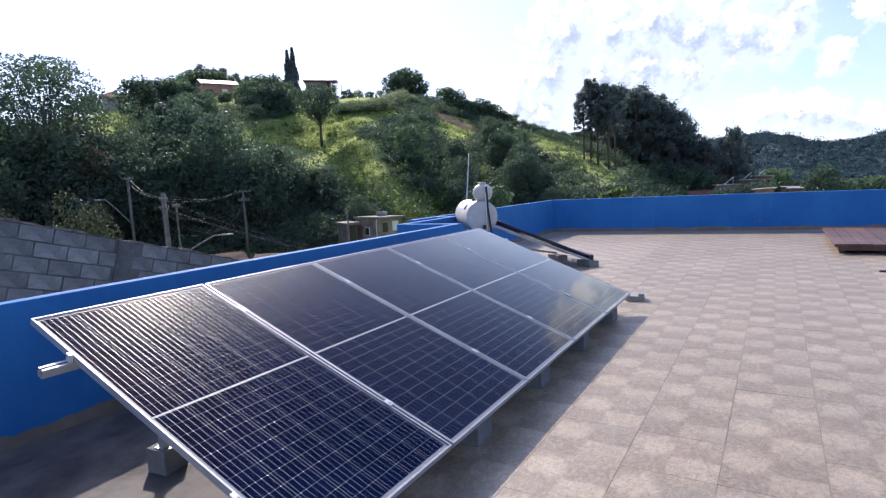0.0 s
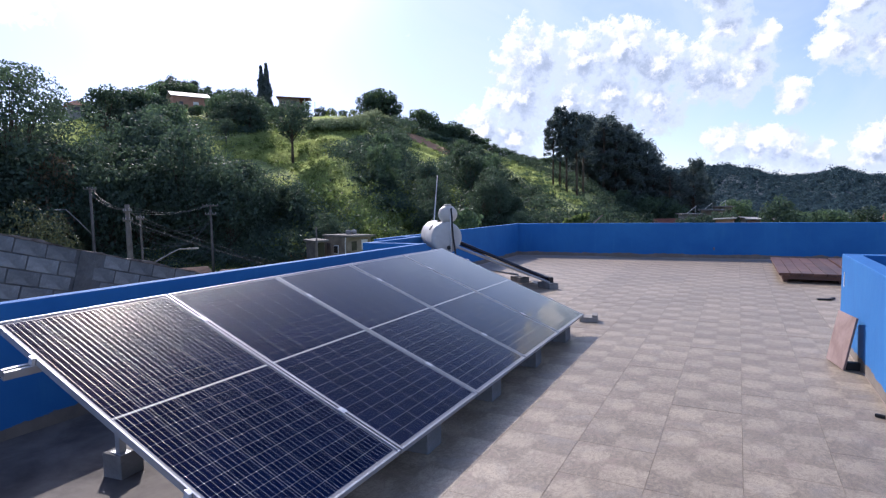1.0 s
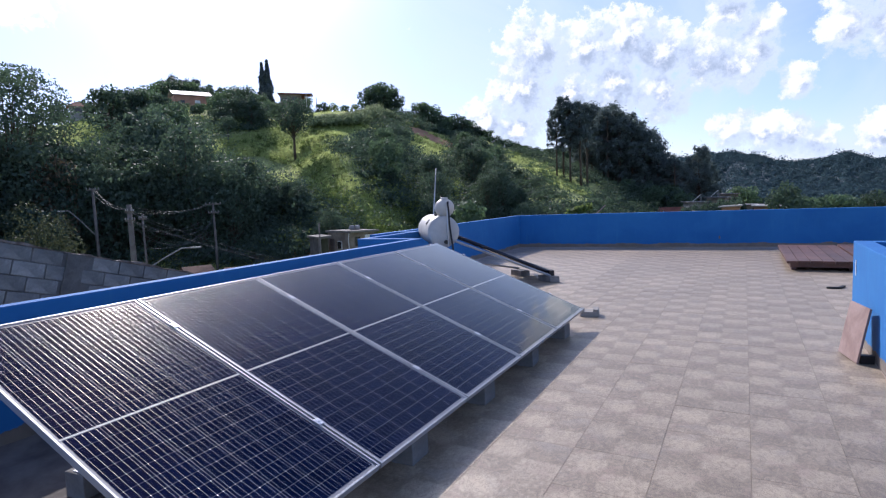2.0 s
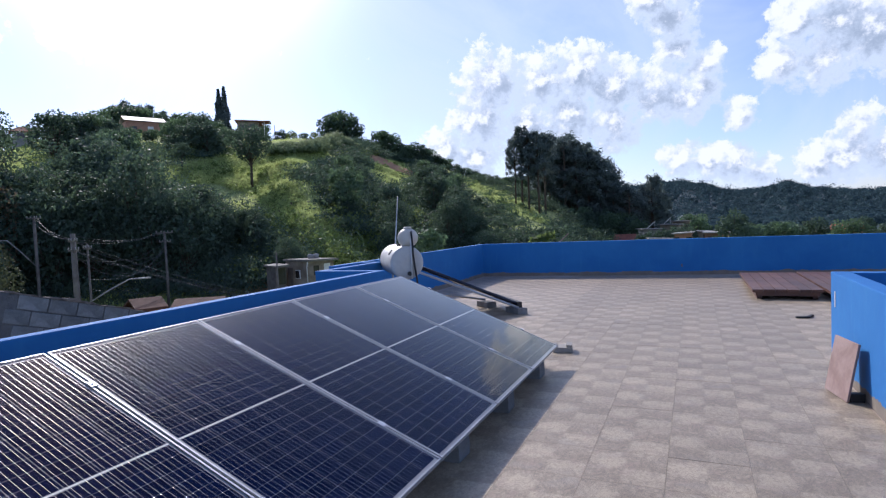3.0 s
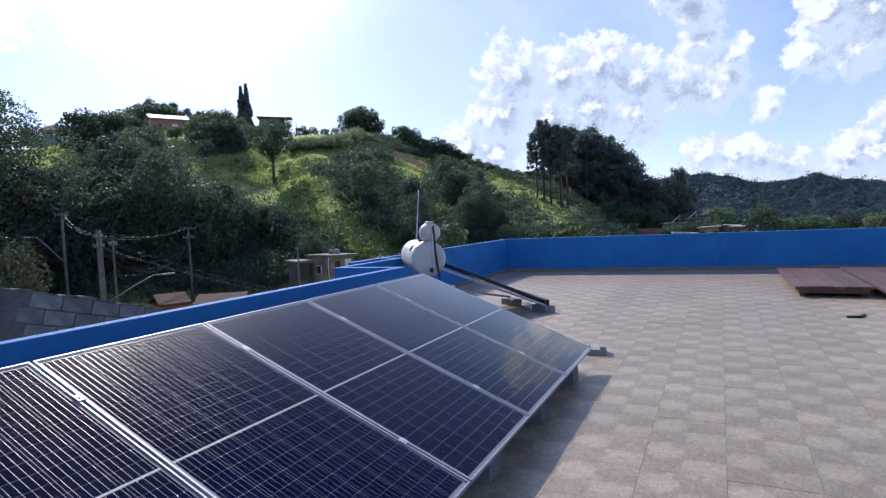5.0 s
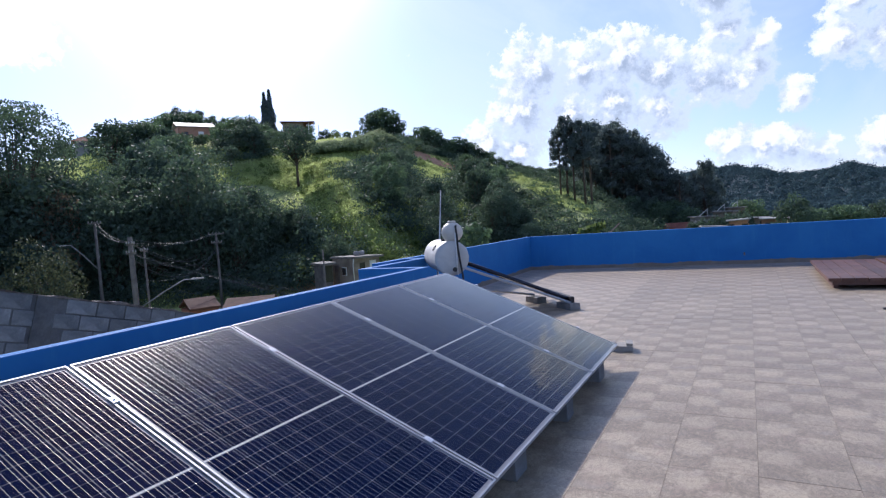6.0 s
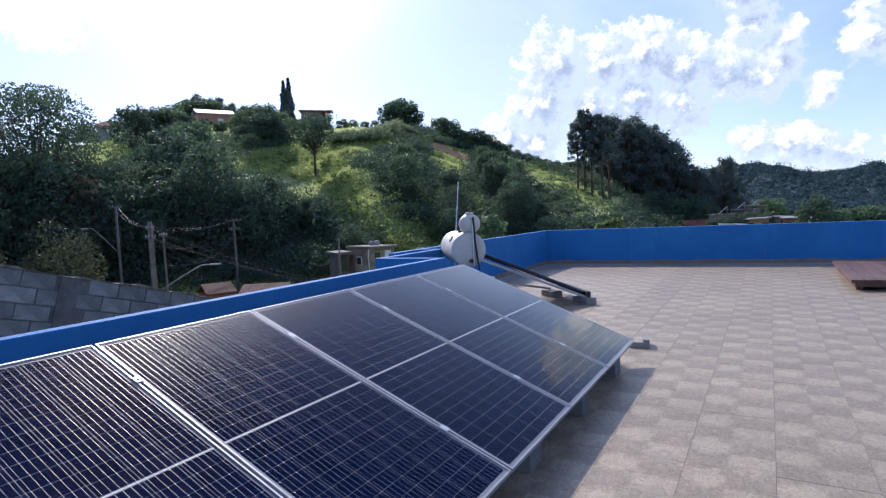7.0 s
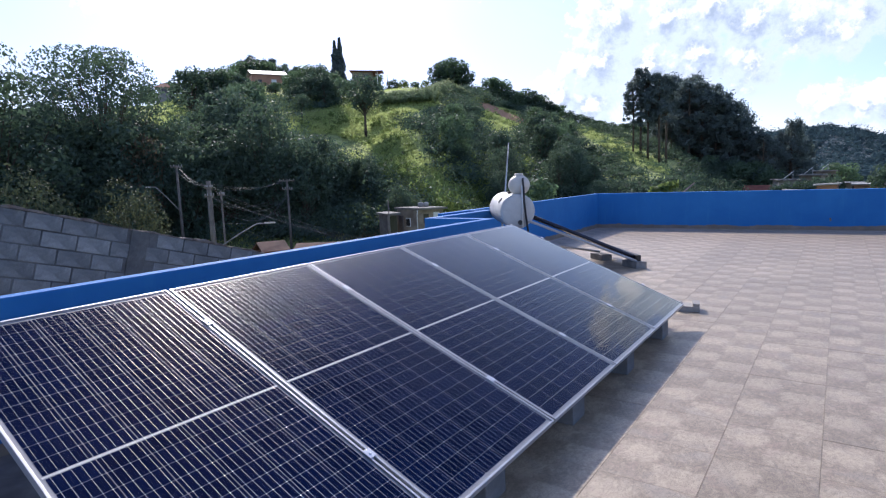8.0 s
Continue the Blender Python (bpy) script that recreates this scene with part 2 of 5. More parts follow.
def panel_glass():
    """Thin clear pane with a film of dust: what it does not mirror goes straight through."""
    m, n, bsdf = material("panel_glass")
    m.node_tree.nodes.remove(bsdf)
    at = n.add("ShaderNodeTexCoord").outputs["Object"]
    fresnel = n.add("ShaderNodeFresnel")
    fresnel.inputs["IOR"].default_value = 1.3
    clear_pass = n.add("ShaderNodeBsdfTransparent")
    clear_pass.inputs["Color"].default_value = (0.96, 0.97, 0.97, 1)
    gloss = n.add("ShaderNodeBsdfGlossy")
    gloss.inputs["Roughness"].default_value = 0.045
    gloss.inputs["Color"].default_value = (0.88, 0.87, 0.78, 1)
    pane = n.add("ShaderNodeMixShader")
    n.put(pane.inputs[0], n.math("MULTIPLY", n.math("POWER", n.math("MINIMUM", fresnel.outputs[0], 0.24), 2.2), 16.0))
    n.link(clear_pass.outputs[0], pane.inputs[1])
    n.link(gloss.outputs[0], pane.inputs[2])
    film = n.add("ShaderNodeBsdfGlossy")
    film.inputs["Roughness"].default_value = 0.22
    film.inputs["Color"].default_value = (1.0, 0.70, 0.56, 1)
    dusty = n.add("ShaderNodeMixShader")
    n.put(dusty.inputs[0], n.band(n.noise(at, 2.5, 6.0, 0.65, 0.6), 0.25, 0.8, 0.0030, 0.0090))
    n.link(pane.outputs[0], dusty.inputs[1])
    n.link(film.outputs[0], dusty.inputs[2])
    n.link(dusty.outputs[0], m.node_tree.nodes["Material Output"].inputs["Surface"])
    return m


def cell_silicon():
    m, n, bsdf = material("silicon_cell")
    lot = n.add("ShaderNodeObjectInfo").outputs["Random"]
    at = n.add("ShaderNodeTexCoord").outputs["Object"]
    grains = n.add("ShaderNodeTexVoronoi", feature="F1")
    n.put(grains.inputs["Vector"], at)
    grains.inputs["Scale"].default_value = 90.0
    colour = n.mix(n.math("MULTIPLY_ADD", lot, 0.6, n.math("MULTIPLY", n.split(grains.outputs["Color"])[0], 0.4)), (0.0026, 0.0074, 0.033), (0.0056, 0.0134, 0.058))
    n.put(bsdf.inputs["Base Color"], colour)
    bsdf.inputs["Roughness"].default_value = 0.6
    bsdf.inputs["Specular IOR Level"].default_value = 0.0
    return m


M_BLUE = blue_paint()
M_TILE = tile_glaze()
M_GLASS = panel_glass()
M_CELL = cell_silicon()
M_SHEET = surface("panel_backsheet", (0.27, 0.28, 0.31), (0.34, 0.35, 0.38), 0.5, relief=0.05, spread=0.04)
M_RIBBON = surface("tinned_ribbon", (0.54, 0.53, 0.51), (0.64, 0.63, 0.61), 0.22, 0.95, relief=0.1, spread=0.08)
M_ALU = surface("anodised_aluminium", (0.42, 0.43, 0.44), (0.54, 0.55, 0.56), 0.45, 0.55, 2.0, 60.0, 0.1, 0.001, 0.08)
M_CLAMP = surface("bright_clamp", (0.62, 0.63, 0.65), (0.74, 0.75, 0.76), 0.4, 0.4, 2.0, 60.0, 0.1, 0.001, 0.06)
M_CONCRETE = surface("concrete_block", (0.155, 0.150, 0.142), (0.295, 0.285, 0.270), 0.9, 0, 3.0, 40.0, 0.8, 0.006, 0.25, 0.12)
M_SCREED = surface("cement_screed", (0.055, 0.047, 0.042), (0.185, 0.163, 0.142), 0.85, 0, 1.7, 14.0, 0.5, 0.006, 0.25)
M_GROUT = surface("tile_grout", (0.40, 0.325, 0.275), (0.50, 0.415, 0.355), 0.9, 0, 1.0, 40.0, 0.5, 0.003, 0.2)
M_RENDER = surface("cement_render", (0.28, 0.26, 0.23), (0.42, 0.40, 0.36), 0.9, 0, 0.7, 14.0, 0.6, 0.008, 0.2)
M_MASONRY = surface("grey_block", (0.122, 0.134, 0.145), (0.228, 0.244, 0.254), 0.92, 0, 3.5, 26.0, 0.9, 0.010, 0.30, 0.22)
M_MORTAR = surface("dark_mortar", (0.065, 0.070, 0.075), (0.14, 0.145, 0.15), 0.95, 0, 2.0, 35.0, 0.9, 0.01, 0.3)
M_COPING = surface("stained_coping", (0.07, 0.052, 0.042), (0.22, 0.19, 0.165), 0.95, 0, 5.0, 30.0, 0.9, 0.012, 0.35)
M_WOOD = surface("brown_boards", (0.078, 0.035, 0.024), (0.150, 0.073, 0.050), 0.5, 0, 1.5, 25.0, 0.3, 0.003, 0.26, 0.24)
M_PLY = surface("pink_plywood", (0.23, 0.15, 0.13), (0.37, 0.265, 0.235), 0.75, 0, 3.0, 35.0, 0.4, 0.003, 0.2)
M_TANK = surface("brushed_tank_shell", (0.44, 0.43, 0.41), (0.56, 0.55, 0.52), 0.5, 0.15, 2.0, 30.0, 0.1, 0.002, 0.08)
M_BALL = surface("white_plastic", (0.54, 0.50, 0.43), (0.66, 0.62, 0.55), 0.5, 0, 3.0, 30.0, 0.1, 0.002, 0.08)
M_BLACK = surface("black_rubber", (0.012, 0.012, 0.013), (0.03, 0.03, 0.032), 0.55, 0, 5.0, 40.0, 0.2, 0.002, 0.2)
M_TUBE = surface("dark_vacuum_tube", (0.012, 0.014, 0.025), (0.025, 0.028, 0.045), 0.12, 0.2, 2.0, 20.0, 0.02, 0.001, 0.1)
M_STEEL = surface("galvanised_steel", (0.36, 0.37, 0.38), (0.55, 0.56, 0.57), 0.45, 0.8, 3.0, 40.0, 0.2, 0.002, 0.15)
M_POLE = surface("weathered_pole", (0.11, 0.095, 0.085), (0.21, 0.19, 0.17), 0.9, 0, 1.2, 14.0, 0.5, 0.01, 0.2)
M_CABLE = surface("weathered_cable", (0.055, 0.056, 0.058), (0.11, 0.11, 0.112), 0.7, 0, 5.0, 40.0, 0.2, 0.002, 0.2)
M_SLAB = surface("weathered_roof_slab", (0.13, 0.12, 0.105), (0.24, 0.225, 0.20), 0.9, 0, 0.8, 9.0, 0.4, 0.01, 0.2)
M_BARK = surface("bark", (0.05, 0.038, 0.028), (0.12, 0.095, 0.07), 0.95, 0, 2.0, 12.0, 0.8, 0.03, 0.3, 0.2)
M_WALL_PINK = surface("salmon_wall", (0.36, 0.19, 0.13), (0.46, 0.26, 0.18), 0.9, 0, 0.5, 6.0, 0.3, 0.01, 0.12)
M_WALL_BRICK = surface("bare_brick_wall", (0.20, 0.075, 0.045), (0.33, 0.14, 0.085), 0.9, 0, 0.8, 9.0, 0.5, 0.01, 0.2)
M_WALL_BEIGE = surface("stained_plaster", (0.17, 0.135, 0.10), (0.34, 0.29, 0.23), 0.9, 0, 0.6, 7.0, 0.4, 0.01, 0.2)
M_WALL_GREY = surface("raw_render", (0.22, 0.22, 0.22), (0.34, 0.33, 0.32), 0.9, 0, 0.5, 7.0, 0.4, 0.01, 0.15)
M_ROOF_PALE = surface("pale_sheet_roof", (0.40, 0.35, 0.33), (0.56, 0.50, 0.48), 0.6, 0.0, 0.6, 6.0, 0.2, 0.01, 0.1)
M_ROOF_CLAY = surface("clay_roof", (0.20, 0.060, 0.036), (0.32, 0.115, 0.065), 0.85, 0, 0.7, 7.0, 0.5, 0.02, 0.25)
M_ROOF_OLD = surface("old_clay_roof", (0.060, 0.024, 0.016), (0.125, 0.052, 0.035), 0.9, 0, 1.2, 11.0, 0.6, 0.02, 0.3)
M_ROOF_CEMENT = surface("fibre_cement_roof", (0.30, 0.29, 0.27), (0.48, 0.46, 0.43), 0.85, 0, 0.5, 7.0, 0.4, 0.02, 0.2)
M_DARKGLASS = surface("dark_window_glass", (0.015, 0.017, 0.02), (0.03, 0.033, 0.036), 0.08, 0, 1.0, 3.0, 0.02, 0.001, 0.1)
M_WHITE = surface("white_paint", (0.68, 0.68, 0.66), (0.80, 0.80, 0.78), 0.5, 0, 1.0, 12.0, 0.1, 0.002, 0.06)
M_LEAF = foliage("broad_leaves", (0.060, 0.104, 0.085), (0.142, 0.202, 0.124), (0.185, 0.29, 0.13), 0.40)
M_LEAF_LIGHT = foliage("light_leaves", (0.070, 0.110, 0.042), (0.190, 0.240, 0.085), (0.30, 0.40, 0.11), 0.4)
M_LEAF_DEEP = foliage("deep_green_leaves", (0.050, 0.083, 0.080), (0.108, 0.156, 0.115), (0.128, 0.197, 0.106), 0.39)
# needles paler and bluer than their own green: distance haze in the colour
M_NEEDLE = foliage("hazed_pine_needles", (0.112, 0.148, 0.152), (0.150, 0.192, 0.188), (0.17, 0.22, 0.19), 0.42, 0.12)
M_GRASS = foliage("hill_grass", (0.20, 0.27, 0.095), (0.45, 0.52, 0.21), (0.72, 0.82, 0.32), 0.55, 0.10)
M_OLIVE = foliage("olive_leaves", (0.050, 0.064, 0.042), (0.108, 0.125, 0.072), (0.12, 0.140, 0.07), 0.35)
M_DRY = foliage("dry_leaves", (0.085, 0.075, 0.055), (0.20, 0.17, 0.12), (0.20, 0.16, 0.10))
M_CANE = foliage("cane_grass", (0.15, 0.20, 0.105), (0.27, 0.33, 0.175), (0.36, 0.43, 0.22), 0.45)
# the bluish haze of the distance is put into this base colour
M_FAR = foliage("far_woods_hazed_leaves", (0.056, 0.094, 0.112), (0.066, 0.108, 0.122), (0.066, 0.112, 0.122), 0.5, 0.02)


# where the red soil of the hillside lies bare, and how far
SCARS = [((-70.5, 120.5, 18.0), 2.8), ((-69.8, 123.2, 17.9), 3.4), ((-68.3, 125.2, 17.0), 3.8), ((-67.0, 127.1, 16.3), 3.6), ((-65.5, 127.9, 15.4), 3.0), ((-40.4, 47.7, -3.5), 3.4)]


def hill_ground():
    m, n, bsdf = material("hill_ground")
    at = n.add("ShaderNodeNewGeometry").outputs["Position"]
    patches = n.noise(at, 0.045, 5.0, 0.62, 0.6)
    tufts = n.noise(at, 0.55, 6.0, 0.7, 0.4)
    colour = n.mix(n.band(patches, 0.36, 0.64), (0.20, 0.25, 0.09), (0.42, 0.46, 0.18))
    blades = n.noise(at, 2.6, 5.0, 0.75, 0.3)
    weeds = n.noise(at, 0.16, 6.0, 0.7, 1.0)
    colour = n.mix(n.band(weeds, 0.52, 0.66, 0.0, 0.75), colour, (0.055, 0.085, 0.030))
    colour = n.vec("SCALE", colour, scale=n.math("MULTIPLY", n.math("MULTIPLY_ADD", tufts, 1.2, 0.30), n.math("MULTIPLY_ADD", blades, 1.5, 0.30)))
    soil = n.mix(tufts, (0.38, 0.19, 0.10), (0.56, 0.33, 0.20))
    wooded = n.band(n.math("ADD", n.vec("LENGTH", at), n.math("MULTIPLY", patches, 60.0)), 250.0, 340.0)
    # far ground takes the bluish haze colour painted into the far woods
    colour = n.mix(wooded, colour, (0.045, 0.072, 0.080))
    bare = 0.0
    for middle, size in SCARS:
        away = n.math("ADD", n.vec("DISTANCE", at, middle), n.math("MULTIPLY", tufts, 5.0))
        bare = n.math("MAXIMUM", bare, n.band(away, size + 1.5, size + 3.5, 1.0, 0.0))
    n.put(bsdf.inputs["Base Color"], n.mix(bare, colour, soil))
    bsdf.inputs["Roughness"].default_value = 0.95
    bump = n.add("ShaderNodeBump")
    bump.inputs["Strength"].default_value, bump.inputs["Distance"].default_value = 0.9, 0.6
    n.put(bump.inputs["Height"], tufts)
    n.link(bump.outputs[0], bsdf.inputs["Normal"])
    return m


M_GROUND = hill_ground()


# ---- mesh helpers ----
def box(bm, x0, x1, y0, y1, z0, z1, bevel=0.0):
    made = bmesh.ops.create_cube(bm, size=1.0, matrix=Matrix.LocRotScale(((x0 + x1) / 2, (y0 + y1) / 2, (z0 + z1) / 2), None, (x1 - x0, y1 - y0, z1 - z0)))
    if bevel:
        edges = list({e for v in made["verts"] for e in v.link_edges})
        bmesh.ops.bevel(bm, geom=edges, offset=bevel, segments=2, affect="EDGES", profile=0.6)
    return bm


def block(*sizes, bevel=0.0):
    return box(bmesh.new(), *sizes, bevel=bevel)


def tube(bm, points, radii, sides=8, cap=True):
    rings = []
    points = [Vector(p) for p in points]
    for i, p in enumerate(points):
        along = (points[min(i + 1, len(points) - 1)] - points[max(i - 1, 0)]).normalized()
        side = along.orthogonal().normalized() if i == 0 else (side - along * side.dot(along)).normalized()
        over = along.cross(side)
        r = radii[i] if isinstance(radii, (list, tuple)) else radii
        rings.append([bm.verts.new(p + r * (math.cos(a) * side + math.sin(a) * over)) for a in (2 * math.pi * k / sides for k in range(sides))])
    for a, b in zip(rings, rings[1:]):
        for k in range(sides):
            f = bm.faces.new((a[k], a[(k + 1) % sides], b[(k + 1) % sides], b[k]))
            f.smooth = sides > 6
    if cap:
        bm.faces.new(list(reversed(rings[0])))
        bm.faces.new(rings[-1])
    return bm


def lathe(bm, profile, sides=40):
    """Rings of (radius, height) round the z axis."""
    rings = [[bm.verts.new((r * math.cos(2 * math.pi * k / sides), r * math.sin(2 * math.pi * k / sides), z)) for k in range(sides)] for r, z in profile]
    for a, b in zip(rings, rings[1:]):
        for k in range(sides):
            bm.faces.new((a[k], a[(k + 1) % sides], b[(k + 1) % sides], b[k])).smooth = True
    bm.faces.new(list(reversed(rings[0])))
    bm.faces.new(rings[-1])
    return bm


def part(name, bm, mat, parent=None, label=""):
    if isinstance(bm, bpy.types.Mesh):
        data = bm
    else:
        bmesh.ops.recalc_face_normals(bm, faces=bm.faces[:])
        data = bpy.data.meshes.new(name)
        bm.to_mesh(data)
        bm.free()
    if not data.materials:
        data.materials.append(mat)
    ob = new(name, data)
    ob.parent = parent
    return tagged(ob, label)


def thing(name, label, category, m=None, group="", kind=""):
    ob = new(name)
    if m is not None:
        ob.matrix_basis = m
    return tagged(ob, label, category, group, kind)


def structure(name, bm, mat, label, category="wall"):
    return tagged(part(name, bm, mat), label, category, kind="structure")


def cards(name, centres, size, rng, lift=0.35, slim=0.55, upright=False, out=None, loose=0.6):
    """A mesh of many small pointed leaves; out: the ways in which they face, more or less."""
    n = len(centres)
    nrm = rng.normal(size=(n, 3))
    if out is None:
        nrm[:, 2] += lift * np.sign(nrm[:, 2] + 1e-6)
    else:
        nrm = out + loose * nrm
        nrm[:, 2] += 0.5 * lift
    nrm /= np.linalg.norm(nrm, axis=1)[:, None]
    t = np.cross(nrm, rng.normal(size=(n, 3)))
    if upright:
        nrm[:, 2] *= 0.15
        t = rng.normal(size=(n, 3)) * 0.35 + np.array([0.0, 0.0, 1.0])
        t -= nrm * ((t * nrm).sum(1) / (nrm * nrm).sum(1))[:, None]
    t /= np.linalg.norm(t, axis=1)[:, None] + 1e-9
    s = np.cross(nrm, t)
    length = (np.broadcast_to(size, (n,)) * rng.uniform(0.6, 1.35, n))[:, None]
    v = np.stack([centres - t * length, centres + s * length * slim + nrm * length * 0.12, centres + t * length, centres - s * length * slim + nrm * length * 0.12], 1)
    return quads(name, v.reshape(-1, 3), n)


def quads(name, verts, n):
    data = bpy.data.meshes.new(name)
    data.vertices.add(4 * n)
    data.vertices.foreach_set("co", verts.astype(np.float32).ravel())
    data.loops.add(4 * n)
    data.loops.foreach_set("vertex_index", np.arange(4 * n, dtype=np.int32))
    data.polygons.add(n)
    data.polygons.foreach_set("loop_start", np.arange(0, 4 * n, 4, dtype=np.int32))
    data.update(calc_edges=True)
    return data


# ---- the terrace ----
WALL_TOP, LEFT, RIGHT_END = 0.915, -2.72, 9.0
body = block(-2.84, RIGHT_END + 0.12, -5.9, 14.0, -6.0, -0.2)
box(body, -4.17, -2.84, 6.08, 14.0, -6.0, -0.2)
structure("building_body", body, M_RENDER, "rendered concrete house body under the roof terrace", "building")
slab = block(-2.84, RIGHT_END + 0.1, -5.9, 14.9, -0.2, -0.003)
box(slab, -4.15, -2.84, 6.08, 14.6, -0.2, -0.003)
structure("floor", slab, M_GROUT, "cement bed of the terrace under grey-beige tiles", "floor")
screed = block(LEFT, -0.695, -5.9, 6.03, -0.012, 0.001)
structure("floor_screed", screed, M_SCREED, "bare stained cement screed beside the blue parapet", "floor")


def parapet(name, bm, label="bright blue painted masonry parapet wall of the terrace"):
    return structure(name, bm, M_BLUE, label, "wall")


parapet("wall_west", block(LEFT - 0.11, LEFT, -6.0, 6.20, -0.3, WALL_TOP, bevel=0.008))
parapet("wall_jog", block(-3.73, LEFT - 0.11, 6.08, 6.20, -0.3, WALL_TOP, bevel=0.008))
parapet("wall_west_mid", block(-3.85, -3.73, 6.08, 7.90, -0.3, WALL_TOP, bevel=0.008))
parapet("wall_jog_far", block(-4.14, -3.85, 7.78, 7.90, -0.3, WALL_TOP, bevel=0.008))
parapet("wall_west_far", block(-4.26, -4.14, 7.0, 14.42, -0.3, WALL_TOP, bevel=0.008))
far_wall = parapet("wall_north", block(-0.15, 14.0, 0.0, 0.15, -0.3, WALL_TOP, bevel=0.008), "long blue painted parapet wall in shade behind the tiled floor")
far_wall.matrix_basis = pose(-4.14, 14.30, 0, 0, 0, 5.0)
parapet("wall_east", block(RIGHT_END, RIGHT_END + 0.15, -6.0, 16.0, -0.3, WALL_TOP))
parapet("wall_south", block(LEFT - 0.15, RIGHT_END + 0.15, -6.15, -6.0, -0.3, WALL_TOP))

# walled stair opening
STAIR_X, STAIR_Y = 2.57, 5.74
parapet("wall_stair_west", block(STAIR_X, STAIR_X + 0.15, 0.6, STAIR_Y, 0.0, 0.925, bevel=0.008), "sunlit light blue parapet round the stair opening")
parapet("wall_stair_north", block(STAIR_X + 0.15, 5.2, STAIR_Y - 0.15, STAIR_Y, 0.0, 0.925, bevel=0.008), "blue parapet closing the stair opening")
parapet("wall_stair_east", block(5.2, 5.35, 0.6, STAIR_Y, 0.0, 0.925, bevel=0.008), "blue parapet beside the stair opening")
parapet("wall_stair_south", block(STAIR_X + 0.15, 5.2, 0.6, 0.75, 0.0, 0.925, bevel=0.008), "blue parapet closing the stair opening")
well = block(STAIR_X + 0.155, 5.195, 0.755, STAIR_Y - 0.155, -0.006, -0.002)
structure("stair_cover", well, M_SCREED, "cement floor inside the stair opening", "floor")

# ---- the solar array ----
PITCH, WIDE, LONG, TILT, LOW = 1.016, 1.0, 1.99, 21.8, 0.207
CT, ST = math.cos(radians(TILT)), math.sin(radians(TILT))


def slope_pose(y):
    """Local x runs up the slope, local y towards -y, local z off the face."""
    m = Matrix(((-CT, 0, ST, 0), (0, -1, 0, y), (ST, 0, CT, LOW), (0, 0, 0, 1)))
    return m


def solar_panel():
    top = thing("photovoltaic_module", "dark blue silicon solar panel in a silver aluminium frame", "solar panel", group="solar panels in the tilted row")
    lip, tall = 0.010, 0.035
    for x0, x1, y0, y1 in ((0, LONG, -lip, 0), (0, LONG, -WIDE, -WIDE + lip), (0, lip, -WIDE + lip, -lip), (LONG - lip, LONG, -WIDE + lip, -lip)):
        part("frame_rail", block(x0, x1, y0, y1, -tall, 0.0, bevel=0.0012), M_ALU, top, "silver aluminium frame rail")
    part("backsheet", block(lip, LONG - lip, -WIDE + lip, -lip, -0.0085, -0.0065), M_SHEET, top, "pale grey backing sheet showing between cells")
    cell = bmesh.new()
    half_x, half_y, cut = 0.0385, 0.0774, 0.0026
    ring = [(-half_x + cut, -half_y), (half_x - cut, -half_y), (half_x, -half_y + cut), (half_x, half_y - cut), (half_x - cut, half_y), (-half_x + cut, half_y), (-half_x, half_y - cut), (-half_x, -half_y + cut)]
    lower = [cell.verts.new((x, y, 0)) for x, y in ring]
    upper = [cell.verts.new((x, y, 0.0007)) for x, y in ring]
    cell.faces.new(upper)
    for k in range(8):
        cell.faces.new((lower[k], lower[(k + 1) % 8], upper[(k + 1) % 8], upper[k]))
    silicon = bpy.data.meshes.new("cell")
    cell.to_mesh(silicon)
    cell.free()
    silicon.materials.append(M_CELL)
    rows = [0.031 + 0.0395 + 0.0797 * k for k in range(12)] + [LONG - 0.031 - 0.0395 - 0.0797 * k for k in range(12)]
    columns = [-WIDE / 2 + (k - 2.5) * 0.1585 for k in range(6)]
    for x in rows:
        for y in columns:
            part("cell", silicon, M_CELL, top).location = (x, y, -0.0063)
    for half in (rows[:12], rows[12:]):
        verts, faces = [], []
        for x in half:
            for y in columns:
                for k in range(5):
                    at, n0 = y + (k - 2) * 0.0312, len(verts)
                    for along, z in ((-0.0378, -0.0058), (-0.0362, -0.0053), (0.0362, -0.0053), (0.0378, -0.0058)):
                        verts += [(x + along, at - 0.0012, z), (x + along, at + 0.0012, z)]
                    faces += [(n0 + a, n0 + a + 2, n0 + a + 3, n0 + a + 1) for a in (0, 2, 4)]
        data = bpy.data.meshes.new("busbars")
        data.from_pydata(verts, [], faces)
        part("busbars", data, M_RIBBON, top, "thin silver busbar ribbons along the cells")
    part("cross_ribbon", block(LONG / 2 - 0.0045, LONG / 2 + 0.0045, -WIDE + 0.02, -0.02, -0.0060, -0.0052), M_WHITE, top, "white strip across the middle of the panel")
    pane = block(lip, LONG - lip, -WIDE + lip, -lip, -0.0064, -0.0018)
    bmesh.ops.delete(pane, geom=[f for f in pane.faces if f.calc_center_median().z < -0.006], context="FACES")
    part("glass", pane, M_GLASS, top, "dusty clear cover glass laminated onto the cells").visible_shadow = False
    part("junction_box", block(LONG / 2 - 0.05, LONG / 2 + 0.05, -WIDE / 2 - 0.04, -WIDE / 2 + 0.04, -0.030, -0.0087, bevel=0.004), M_BLACK, top, "black plastic junction box underneath")
    return top


panel = solar_panel()
panel.matrix_basis = slope_pose(0.0)
for k in range(1, 5):
    copy_thing(panel, slope_pose(k * PITCH))

